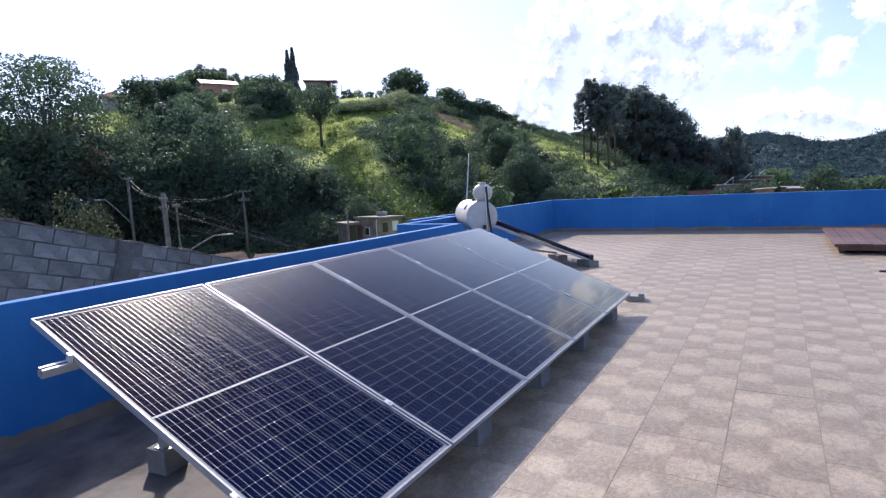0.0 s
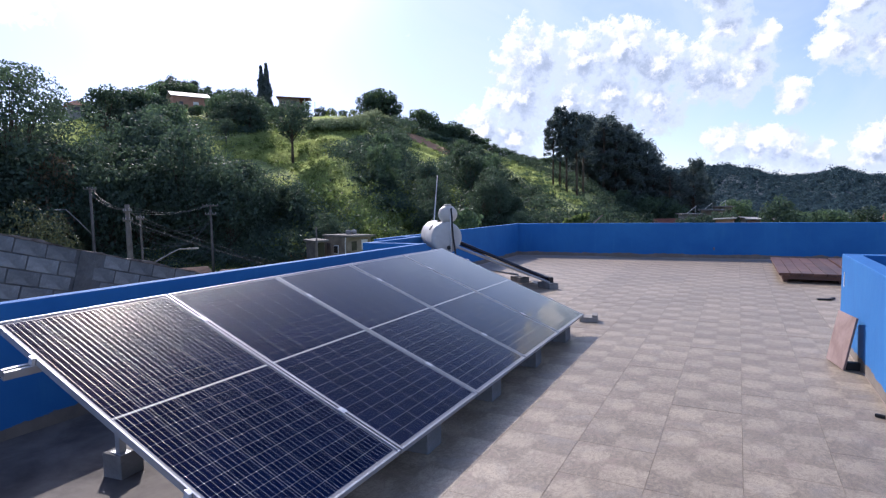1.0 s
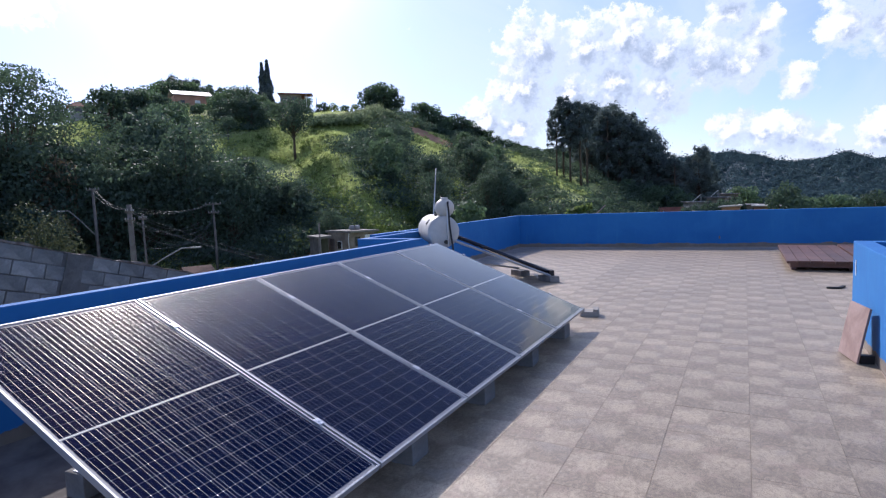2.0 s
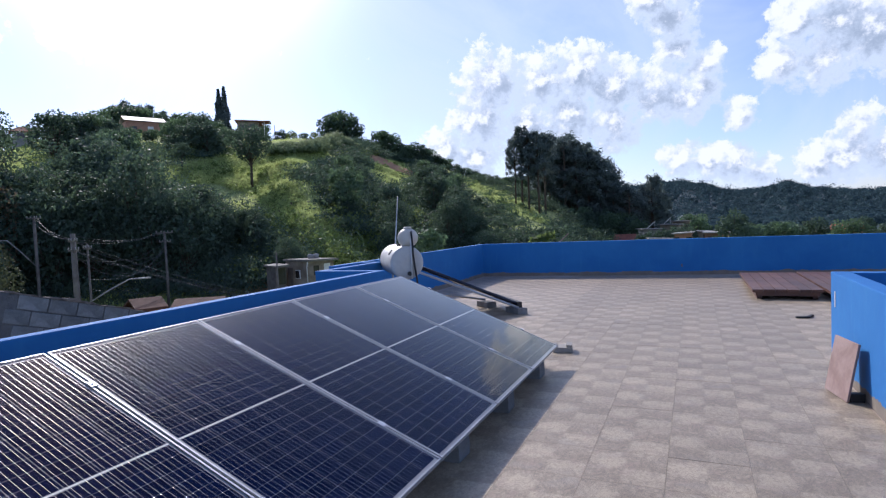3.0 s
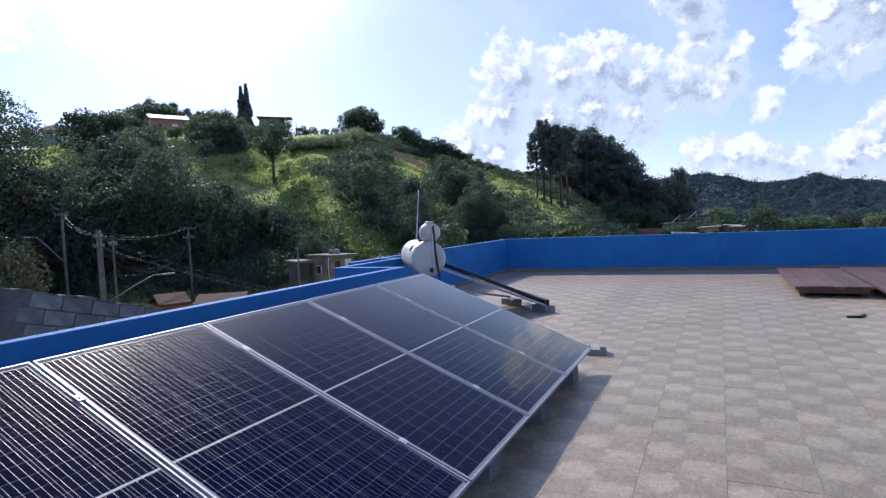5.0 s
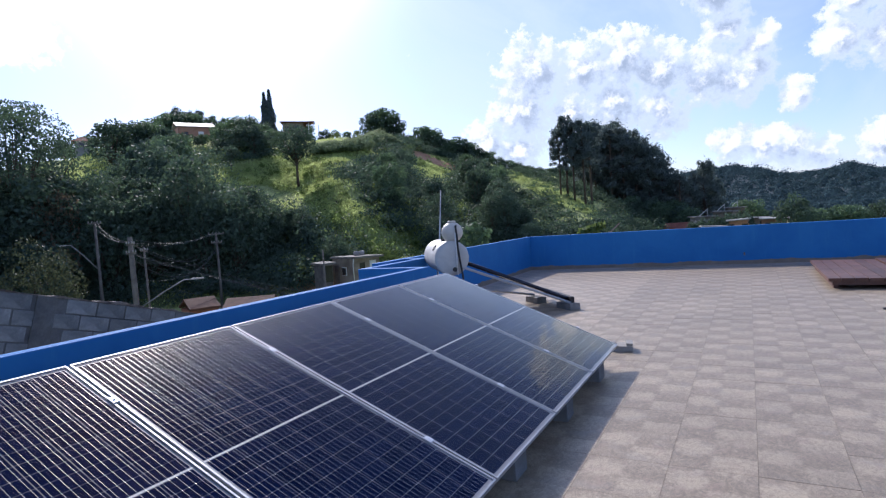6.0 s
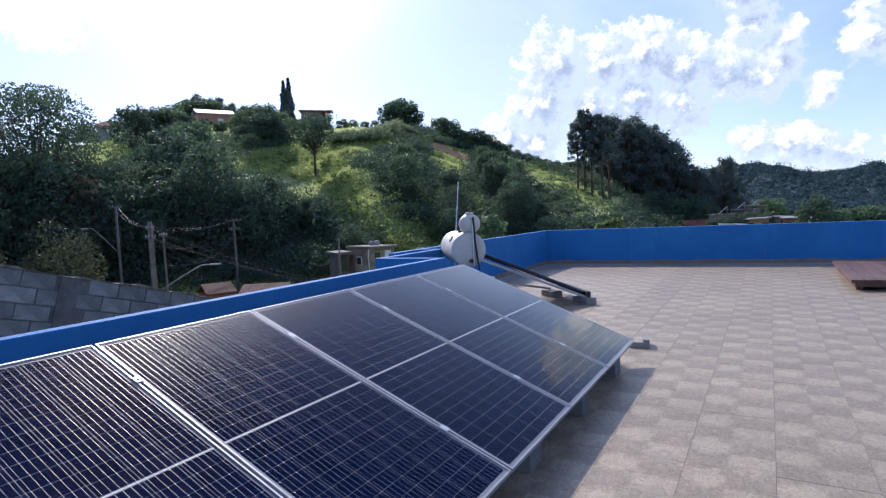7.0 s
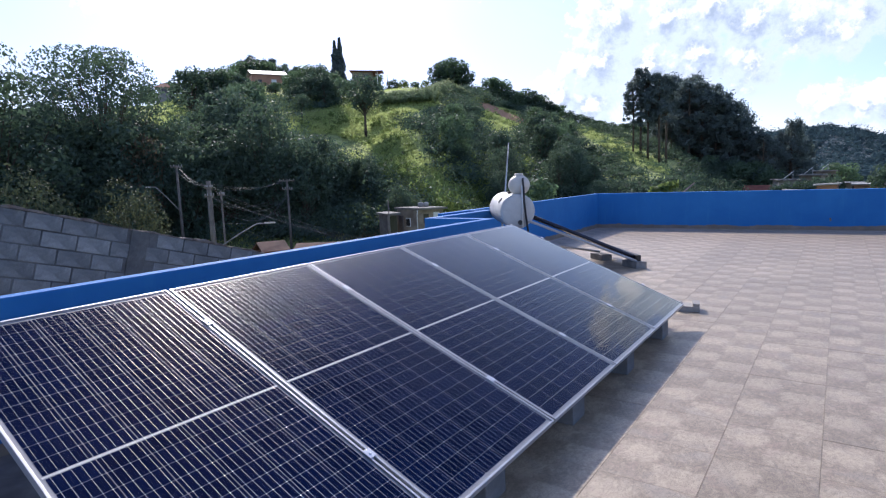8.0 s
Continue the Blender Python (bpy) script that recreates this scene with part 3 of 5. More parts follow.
rack = thing("mounting_rack", "silver aluminium mounting rack under the solar panels", "mounting rack", slope_pose(0))
END = -(4 * PITCH + WIDE)
RAILS = (0.42, 1.60)
for u in RAILS:
    rail = bmesh.new()
    box(rail, u - 0.020, u + 0.020, END - 0.10, 0.135, -0.080, -0.072)
    box(rail, u - 0.020, u - 0.015, END - 0.10, 0.135, -0.072, -0.036)
    box(rail, u + 0.015, u + 0.020, END - 0.10, 0.135, -0.072, -0.036)
    box(rail, u - 0.015, u - 0.006, END - 0.10, 0.135, -0.041, -0.036)
    box(rail, u + 0.006, u + 0.015, END - 0.10, 0.135, -0.041, -0.036)
    part("rail", rail, M_ALU, rack, "slotted aluminium rail")
    for k in range(6):
        mid = -(k * PITCH - 0.008)
        if k in (0, 5):
            mid = 0.010 if k == 0 else END - 0.010
            clamp = block(u - 0.016, u + 0.016, mid - 0.008, mid + 0.008, -0.036, 0.002, bevel=0.002)
            box(clamp, u - 0.016, u + 0.016, mid - 0.012, mid + 0.012, 0.0022, 0.0055, bevel=0.001)
        else:
            clamp = block(u - 0.024, u + 0.024, mid - 0.006, mid + 0.006, -0.036, 0.001)
            box(clamp, u - 0.024, u + 0.024, mid - 0.019, mid + 0.019, 0.0012, 0.0045, bevel=0.001)
            tube(clamp, [(u, mid, 0.0045), (u, mid, 0.009)], 0.006, 8)
        part("clamp", clamp, M_CLAMP, rack, "bright aluminium panel clamp with a bolt")


def masonry_block(name, label, size, m, group):
    """A hollow concrete block lying on its side."""
    lx, ly, lz = size
    bm = block(-lx / 2, lx / 2, -ly / 2, ly / 2, 0, lz, bevel=0.006)
    for v in bm.verts:
        v.co += 0.004 * noise.noise_vector(v.co * 23.0)
    ob = tagged(part(name, bm, M_CONCRETE), label, "concrete block", group)
    ob.matrix_basis = m
    return ob


def world_on_slope(u, y, drop=0.08):
    p = slope_pose(0) @ Vector((u, -y, -drop))
    return p.x, p.z


fx, fz = world_on_slope(RAILS[0], 0)
rx_, rz_ = world_on_slope(RAILS[1], 0)
SUPPORTS = (0.42, 1.50, 2.52, 3.52, 4.55)
for k, y in enumerate(SUPPORTS):
    masonry_block("concrete_block", "grey concrete block carrying the low side of the rack", (0.36, 0.19, 0.14), pose(-0.235 + 0.012 * math.sin(5 * k), y, 0, 0, 0, 3 * math.sin(3 * k)), "blocks under the rack")
    foot = block(fx - 0.03, fx + 0.03, -y - 0.02 + 2 * y, -y + 0.02 + 2 * y, 0.14, 0.146)
    box(foot, fx - 0.003, fx + 0.003, y - 0.02, y + 0.02, 0.146, fz + 0.03)
    ob = part("front_foot", foot, M_ALU, rack, "aluminium angle foot")
    ob.matrix_parent_inverse = slope_pose(0).inverted()
    masonry_block("concrete_block", "grey concrete block carrying the high side of the rack", (0.14, 0.15, 0.14), pose(rx_ - 0.03 + 0.02 * math.sin(4 * k), y + 0.03, 0, 0, 0, 8 * math.sin(2 * k + 1)), "blocks under the rack")
    leg = block(rx_ - 0.02, rx_ + 0.02, y - 0.02, y + 0.02, 0.146, rz_ + 0.005, bevel=0.002)
    box(leg, rx_ - 0.05, rx_ + 0.05, y - 0.03, y + 0.03, 0.140, 0.146)
    ob = part("rear_leg", leg, M_ALU, rack, "square aluminium rear leg on a base plate")
    ob.matrix_parent_inverse = slope_pose(0).inverted()
    brace = bmesh.new()
    tube(brace, [(fx - 0.03, y + 0.028, 0.235), (rx_ + 0.02, y + 0.028, rz_ - 0.02 - 0.33)], 0.012, 6)
    ob = part("brace", brace, M_ALU, rack, "thin aluminium diagonal brace")
    ob.matrix_parent_inverse = slope_pose(0).inverted()
channel = block(-0.11, 0.11, -0.10, 0.10, 0.0, 0.060, bevel=0.008)
box(channel, 0.040, 0.108, -0.098, 0.098, 0.058, 0.092, bevel=0.010)
box(channel, -0.108, -0.070, -0.098, 0.098, 0.058, 0.085, bevel=0.010)
for v in channel.verts:
    v.co += 0.006 * noise.noise_vector(v.co * 19.0)
ob = tagged(part("channel_block", channel, M_RENDER), "broken grey concrete channel block at the end of the panels", "concrete block")
ob.matrix_basis = pose(-0.085, 5.70, 0, 0, 0, 12)
part_cable = bmesh.new()
tube(part_cable, [(rx_ + 0.1 * math.sin(2.3 * i), 0.2 + 0.3 * i, 0.60 - 0.10 * abs(math.sin(1.57 * i))) for i in range(17)], 0.004, 6)
ob = part("cable", part_cable, M_BLACK, rack, "black cable hung along the rack")
ob.matrix_parent_inverse = slope_pose(0).inverted()

# ---- solar water heater ----
CAP = Vector((-2.79, 7.03, 0.955))
AXIS_AZ = 38.0
AX = Vector((-math.sin(radians(AXIS_AZ)), math.cos(radians(AXIS_AZ)), 0))
DN = Vector((AX.y, -AX.x, 0))          # down-slope heading of the tubes
heater = thing("solar_water_heater", "evacuated tube water heater with a pale round storage tank", "water heater", Matrix(((DN.x, AX.x, 0, CAP.x), (DN.y, AX.y, 0, CAP.y), (0, 0, 1, 0), (0, 0, 0, 1))))
# local: x down the tubes, y along the tank, z up
R = 0.262
shell = lathe(bmesh.new(), [(0.10, -0.012), (R - 0.05, -0.012), (R - 0.012, -0.004), (R, 0.012), (R + 0.004, 0.03), (R, 0.05), (R, 1.20), (R - 0.01, 1.225), (0.1, 1.23)], 48)
bmesh.ops.transform(shell, matrix=pose(0, 0, CAP.z, -90, 0, 0), verts=shell.verts[:])
part("tank", shell, M_TANK, heater, "pale grey cylindrical storage tank")
for yy, zz, xx in ((0.42, CAP.z + R - 0.012, -0.03), (-0.012, CAP.z - 0.17, 0.03)):
    stub = bmesh.new()
    tube(stub, [(xx, yy, zz), (xx, yy - (0.03 if yy < 0 else 0), zz + (0.04 if yy > 0 else 0))], 0.052 if yy > 0 else 0.035, 12)
    part("pipe_stub", stub, M_BLACK, heater, "black rubber pipe collar")
tilt = radians(52)
vent = bmesh.new()
side_way = Vector((-math.sin(tilt), 0, math.cos(tilt)))
vent_at = Vector((0, 0.34, CAP.z))
tube(vent, [vent_at + side_way * (R - 0.01), vent_at + side_way * (R + 0.012)], 0.052, 14)
part("vent_collar", vent, M_BLACK, heater, "black rubber collar round an unused port")
BALL = (0.055, 0.16, 1.345)
ball = bmesh.new()
bmesh.ops.create_uvsphere(ball, u_segments=32, v_segments=18, radius=0.165, matrix=Matrix.LocRotScale(BALL, None, (1.0, 1.0, 0.95)))
for f in ball.faces:
    f.smooth = True
part("feed_tank", ball, M_BALL, heater, "small white plastic ball feed tank")
lid = lathe(bmesh.new(), [(0.06, 0), (0.065, 0.006), (0.065, 0.022), (0.055, 0.028)], 24)
bmesh.ops.transform(lid, matrix=pose(BALL[0], BALL[1], BALL[2] + 0.148), verts=lid.verts[:])
part("feed_lid", lid, M_BALL, heater, "flat screw lid of the feed tank")
neck = bmesh.new()
tube(neck, [(BALL[0], BALL[1], CAP.z + R - 0.02), (BALL[0], BALL[1], BALL[2] - 0.14)], 0.03, 10)
part("neck", neck, M_STEEL, heater)
hose = bmesh.new()
tube(hose, [(BALL[0] + 0.04, BALL[1] - 0.13, 1.44), (0.075, -0.03, 1.44), (0.085, -0.045, 1.30), (0.09, -0.05, 1.1), (0.11, -0.05, 0.9), (0.14, -0.05, 0.66), (0.14, -0.03, 0.3), (0.14, 0.0, 0.02)], 0.016, 8)
part("hose", hose, M_BLACK, heater, "black hose hanging from the feed tank")
pipe = bmesh.new()
tube(pipe, [(BALL[0] + 0.01, -0.035, 1.34), (BALL[0] + 0.01, -0.035, 0.7)], 0.012, 8)
part("pipe", pipe, M_WHITE, heater, "thin pale pipe along the tank end")
RUN, TOE = 1.86, 0.155                      # horizontal run of the tubes, height of their toe
t_from = Vector((0.16, 0, CAP.z - 0.06))
t_to = Vector((RUN, 0, TOE))
for k in range(10):
    y = 0.09 + 0.112 * k
    glass_tube = bmesh.new()
    tube(glass_tube, [t_from + Vector((0, y, 0)), t_to + Vector((0, y, 0)), t_to + Vector((0.04, y, -0.018))], [0.029, 0.029, 0.012], 12)
    part("vacuum_tube", glass_tube, M_TUBE, heater, "dark glass vacuum tube")
for y in (0.02, 1.20):
    side = bmesh.new()
    tube(side, [t_from + Vector((-0.04, y - 0.02, -0.075)), t_to + Vector((0.02, y - 0.02, -0.065))], 0.020, 6)
    part("side_rail", side, M_ALU, heater, "galvanised side rail")
    leg = bmesh.new()
    tube(leg, [(-0.05, y, 0.0), (-0.05, y, CAP.z - 0.2)], 0.018, 6)
    part("stand_leg", leg, M_STEEL, heater, "galvanised stand leg")
strut = bmesh.new()
tube(strut, [(-0.05, 1.20, 0.42), (RUN - 0.24, 1.08, 0.125)], 0.020, 6)
part("strut", strut, M_STEEL, heater, "galvanised strut from the stand to the foot block")
toe = block(RUN - 0.02, RUN + 0.04, -0.02, 1.24, TOE - 0.05, TOE + 0.045, bevel=0.006)
part("toe_rail", toe, M_BLACK, heater, "dark toe rail holding the tubes")
for y, d in ((0.10, 0.0), (1.02, -0.22)):
    p = CAP + DN * (RUN - 0.02 + d) + AX * y
    masonry_block("concrete_block", "grey concrete block under the foot of the water heater", (0.19, 0.37, 0.10), pose(p.x, p.y, 0, 0, 0, -AXIS_AZ + 90), "blocks under the heater")
for y in (0.02, 1.20):
    p = CAP - DN * 0.05 + AX * y
    pad = tagged(part("pad", block(-0.06, 0.06, -0.06, 0.06, 0.0, 0.012), M_STEEL), "small steel pad under a stand leg", "pad")
    pad.matrix_basis = pose(p.x, p.y, 0.002, 0, 0, AXIS_AZ)

# ---- loose things on the terrace ----
def board_platform(x0, x1, y0, y1, label, rows):
    top = thing("wooden_platform", label, "platform", pose(x0, y0, 0))
    w, d = x1 - x0, y1 - y0
    step = w / rows
    for k in range(rows):
        part("plank", block(k * step + 0.005, (k + 1) * step - 0.005, 0.012 * (k % 3), d - 0.010 * (k % 2), 0.125, 0.175, bevel=0.004), M_WOOD, top)
    for y in (0.04, d / 2, d - 0.12):
        part("bearer", block(0.06, w - 0.06, y, y + 0.08, 0.06, 0.124), M_WOOD, top)
    for x in (0.08, w - 0.16):
        part("runner", block(x, x + 0.08, 0.10, d - 0.1, 0.003, 0.059), M_WOOD, top)
    return top


board_platform(2.26, 3.34, 10.35, 13.45, "low platform of brown stained wooden boards lying on the tiles", 6)
board_platform(3.38, 4.6, 8.6, 13.6, "longer low platform of reddish brown boards beside another", 7)

ply = block(-0.40, 0.0, -0.009, 0.009, 0, 0.47, bevel=0.002)
ob = tagged(part("plywood_sheet", ply, M_PLY), "weathered pinkish plywood offcut leaning on the blue stair wall", "plywood sheet")
ply_x, ply_z = Vector((0.197, -0.980, 0.0)), Vector((0.062, 0.10, 0.43)).normalized()
ply_z = (ply_z - ply_x * ply_z.dot(ply_x)).normalized()
ply_y = ply_z.cross(ply_x)
ob.matrix_basis = Matrix(((ply_x.x, ply_y.x, ply_z.x, 2.435), (ply_x.y, ply_y.y, ply_z.y, 4.435), (ply_x.z, ply_y.z, ply_z.z, 0.006), (0, 0, 0, 1)))
# added black block in place of the shadow behind the plywood
stick = tagged(part("wooden_wedge", block(-0.05, 0.05, -0.03, 0.03, 0, 0.07, bevel=0.004), M_BLACK), "small black wedge standing in for the shadow behind the plywood", "wedge")
stick.matrix_basis = pose(2.505, 4.50, 0.0, 0, 0, 10)


def angle_iron(x, y, turn, label):
    bm = block(-0.16, 0.0, -0.022, 0.022, 0.0, 0.026, bevel=0.004)
    arm = block(0.0, 0.19, -0.022, 0.022, 0.0, 0.026, bevel=0.004)
    bmesh.ops.transform(arm, matrix=pose(0, 0, 0, 0, 0, 55), verts=arm.verts[:])
    tmp = bpy.data.meshes.new("arm")
    arm.to_mesh(tmp)
    arm.free()
    bm.from_mesh(tmp)
    ob = tagged(part("iron_bracket", bm, M_BLACK), label, "bracket")
    ob.matrix_basis = pose(x, y, 0.0, 0, 0, turn)
    return ob


angle_iron(2.81, 8.50, 12, "bent black iron bracket lying on the tiles")
angle_iron(3.32, 8.20, 150, "black iron bracket lying near the wooden platform")
chip = tagged(part("plaster_chip", block(-0.03, 0.03, -0.012, 0.012, 0, 0.025, bevel=0.006), M_BLACK), "dark chip lying at the foot of the stair wall", "chip")
chip.matrix_basis = pose(2.48, 3.25, 0.0, 0, 0, -20)
mark = tagged(part("wall_strip", block(-0.004, 0.0, -0.012, 0.012, 0, 0.15), M_WHITE), "short white strip fixed to the sunlit blue wall", "strip")
mark.matrix_basis = pose(STAIR_X - 0.001, 5.55, 0.60)
drain = bmesh.new()
tube(drain, [(0, 0.02, 0), (0, -0.06, 0), (0.01, -0.07, -0.05)], 0.018, 8)
ob = tagged(part("drain_pipe", drain, M_POLE), "small grey pipe end sticking out of the blue wall", "pipe")
ob.matrix_basis = pose(1.05, 14.62, 0.27)

# ---- the neighbour's wall of grey blocks ----
LEAN = math.degrees(math.atan(0.284))
NX, NY, NZ = -6.65, 1.84, 1.38
neighbour = tagged(new("wall_neighbour"), "unplastered grey concrete block wall of a neighbouring house, stepping downhill", "wall", kind="structure")
neighbour.matrix_basis = pose(NX, NY, NZ, -LEAN, 0, 0)
part("mortar_core", block(-0.20, -0.012, -9.0, 9.0, -7.0, -0.02), M_MORTAR, neighbour, "dark mortar between the blocks")

# ---- the land ----
EYE = Vector((1.25, -0.85, 1.53))
CREST_AZ = (-180, -60, 0, 6, 10, 14, 17, 22, 27, 32, 38, 44, 52, 58, 66, 75, 95, 130, 180)
CREST_EL = (-3, -3, -3, -2.2, 0.0, 2.4, 3.3, 4.5, 6.3, 8.2, 8.0, 8.2, 8.3, 7.8, 5.7, 5.4, 4.5, -1, -3)
FAR_AZ = (-180, -30, -13.5, -12, -9, -7.4, -6.1, -4, -2.6, -0.8, 0.8, 3, 5.5, 10, 40, 180)
FAR_EL = (1.0, 1.2, 1.1, 1.1, 1.55, 2.15, 1.75, 1.6, 1.75, 2.35, 2.7, 2.7, 2.45, 2.0, 1.5, 1.0)
FOOT, CREST = 58.0, 170.0


def height(az, r):
    """Ground height at an azimuth and a distance from the terrace."""
    az, r = np.asarray(az, float), np.asarray(r, float)
    top = EYE.z + CREST * np.tan(np.radians(np.interp(az, CREST_AZ, CREST_EL)))
    u = np.clip((r - FOOT) / (CREST - FOOT), 0, 1)
    base = -6.0 - 2.0 * np.clip((r - 30) / 200, 0, 1)
    z = base + (top - base) * (1 - (1 - u) ** 1.45)
    spur = 39.5 + 6.0 * (u - 0.5)
    z += 4.5 * np.exp(-(((az - spur) / 4.5) ** 2)) * np.sin(np.pi * np.clip(u * 1.15, 0, 1))
    z -= 3.0 * np.exp(-(((az - 29.0) / 5.0) ** 2)) * np.sin(np.pi * u)
    over = np.clip((r - CREST) / 260, 0, 1)
    z = z + (-9.0 - z) * over * over * (3 - 2 * over)
    far = np.clip((r - 420) / 560, 0, 1)
    rise = EYE.z + 980 * np.tan(np.radians(np.interp(az, FAR_AZ, FAR_EL)))
    z += (rise + 9.0) * far * far * (3 - 2 * far)
    x, y = r * np.sin(np.radians(az)), r * np.cos(np.radians(az))
    bump = np.sin(0.11 * x + 1.3) * np.cos(0.13 * y) + 0.6 * np.sin(0.27 * x - 0.21 * y + 2.0) + 0.4 * np.sin(0.43 * y + 0.31 * x)
    return z + 0.8 * bump * np.clip((r - 45) / 40, 0, 1)


def spot(az, r, lift=0.0):
    return Vector((EYE.x - r * math.sin(radians(az)), EYE.y + r * math.cos(radians(az)), float(height(az, r)) + lift))


def sight(az, el, r):
    """A point r metres away along the ground, seen at that elevation."""
    return Vector((EYE.x - r * math.sin(radians(az)), EYE.y + r * math.cos(radians(az)), EYE.z + r * math.tan(radians(el))))


def reach(az, el):
    """The distance at which the hillside shows at an elevation."""
    rs = np.arange(46.0, 172.0, 1.0)
    seen = np.degrees(np.arctan2(height(az, rs) - EYE.z, rs))
    hit = np.nonzero(seen >= el)[0]
    return float(rs[hit[0]]) if len(hit) else 170.0


def ground_sheet():
    azs = np.concatenate([np.arange(-180, -30, 5.0), np.arange(-30, 90, 0.6), np.arange(90, 180, 5.0)])
    rs = np.concatenate([[2.0, 12.0, 25.0], np.geomspace(36, 240, 90), np.geomspace(255, 1300, 45), [1700, 2400, 4500]])
    A, R2 = np.meshgrid(azs, rs, indexing="ij")
    Z = height(A, R2)
    verts = np.stack([EYE.x - R2 * np.sin(np.radians(A)), EYE.y + R2 * np.cos(np.radians(A)), Z], -1).reshape(-1, 3)
    na, nr = len(azs), len(rs)
    i, j = np.meshgrid(np.arange(na), np.arange(nr - 1), indexing="ij")
    k = (i + 1) % na
    faces = np.stack([i * nr + j, i * nr + j + 1, k * nr + j + 1, k * nr + j], -1).reshape(-1, 4)
    data = bpy.data.meshes.new("ground")
    data.from_pydata(verts.tolist(), [], faces.tolist())
    data.polygons.foreach_set("use_smooth", np.ones(len(faces), bool))
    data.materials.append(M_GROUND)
    return tagged(new("ground", data), "grassy hillside and valley ground reaching to far hills", "ground", kind="structure")


ground_sheet()


# outlines of the open pastures: azimuth and elevation
MEADOWS = [[(50.9, 5.3), (48.6, 6.3), (44.6, 7.1), (40.3, 7.5), (35.3, 7.9), (34.8, 7.1), (37.7, 6.3), (38.7, 5.2), (37.2, 2.8), (35.6, 0.7), (34.0, -0.6), (31.5, -1.3), (31.9, -2.5), (35.9, -2.3), (38.6, -0.4), (40.6, 2.1), (42.7, 3.6), (45.9, 4.6), (49.0, 4.6)],
           [(61.8, 6.0), (61.0, 7.2), (59.7, 7.9), (58.0, 7.7), (57.9, 6.3), (58.7, 5.4), (60.6, 5.3)],
           [(31.2, 7.0), (29.2, 6.6), (27.0, 6.0), (27.1, 4.6), (28.4, 4.0), (29.8, 4.5), (30.9, 5.7)],
           [(22.3, 4.8), (20.1, 3.9), (17.7, 2.8), (15.0, 1.3), (12.7, -0.4), (13.4, -0.6), (16.3, 0.5), (19.1, 2.2), (21.6, 3.9)],
           [(68.2, 3.3), (67.8, 4.2), (66.3, 4.6), (65.6, 4.0), (66.4, 3.4)]]


def open_grass(az, el):
    """Where the slope is open pasture."""
    az, el = np.asarray(az, float), np.asarray(el, float)
    found = np.zeros(np.broadcast(az, el).shape, bool)
    for ring in MEADOWS:
        inside = np.zeros_like(found)
        for (a0, e0), (a1, e1) in zip(ring, ring[1:] + ring[:1]):
            if e0 != e1:
                inside ^= ((e0 > el) != (e1 > el)) & (az < (a1 - a0) * (el - e0) / (e1 - e0) + a0)
        found |= inside
    return found


def lobed(rng, lobes, n, fuzz=0.0):
    """Points in the lumpy outer shells of some ellipsoids (centre, radii), and the way out from each."""
    c = np.array([l[0] for l in lobes], float)
    r = np.array([l[1] for l in lobes], float)
    share = (r[:, 0] * r[:, 2]) ** 0.9
    pick = rng.choice(len(lobes), n, p=share / share.sum())
    d = rng.normal(size=(n, 3))
    d /= np.linalg.norm(d, axis=1)[:, None]
    phase = pick * 1.7
    lump = 1 + 0.16 * np.sin(5.1 * d[:, 0] + phase) * np.sin(4.3 * d[:, 1] - phase) + 0.12 * np.sin(9.0 * d[:, 2] + 2 * phase) * np.sin(8.0 * d[:, 0] - phase)
    deep = rng.uniform(0.55, 1.0, n) ** 0.4 * rng.uniform(0.9, 1.08, n)
    if fuzz:
        deep = np.abs(rng.normal(1 - fuzz, 0.6 * fuzz, n))
    return c[pick] + d * r[pick] * (lump * deep)[:, None], d


def leafy(name, rng, lobes, n, leaf, slim=0.55, fuzz=0.0, loose=0.6):
    at, out = lobed(rng, lobes, n, fuzz)
    return cards(name, at, leaf, rng, 0.35, slim, out=out, loose=loose)


def grow(name, label, seed, tall, wide, lobes, n, leaf, trunk_r, leaves, clear=0.35, flat=0.7, airy=0.0, slim=0.55):
    """A tree ten or so metres high: a tapered trunk with limbs, and a crown of small leaves."""
    rng = np.random.default_rng(seed)
    top = thing(name, label, "tree")
    heaps, limbs = [], bmesh.new()
    fork = Vector((0.15 * rng.normal(), 0.15 * rng.normal(), tall * clear))
    tube(limbs, [(0, 0, -0.6), (fork.x * 0.3, fork.y * 0.3, tall * clear * 0.5), fork, (fork.x * 1.5, fork.y * 1.5, tall * 0.72)], [trunk_r * 1.25, trunk_r, trunk_r * 0.8, trunk_r * 0.25], 8)
    for k in range(lobes):
        a = 2.4 * k + rng.uniform(-0.5, 0.5)
        level = 1 - 2 * (k + 0.5) / lobes
        out = wide / 2 * 0.74 * math.sqrt(1 - level * level) * rng.uniform(0.5, 1.18)
        z = tall * (0.5 + clear / 2) + level * tall * (0.43 - clear / 2) * rng.uniform(0.75, 1.0)
        c = Vector((out * math.cos(a), out * math.sin(a), z))
        size = wide * rng.uniform(0.11, 0.22) * (1 - 0.35 * airy)
        heaps.append((tuple(c), (size, size, size * flat)))
        middle = (fork + c) / 2 + Vector((0, 0, 0.12 * tall * rng.uniform(-0.3, 0.6)))
        tube(limbs, [fork * rng.uniform(0.75, 1.0), middle, c], [trunk_r * 0.45, trunk_r * 0.25, trunk_r * 0.06], 5)
    part("trunk", limbs, M_BARK, top, "rough brown trunk and limbs")
    part("crown", leafy("crown", rng, heaps, n, leaf, slim), leaves, top)
    return top


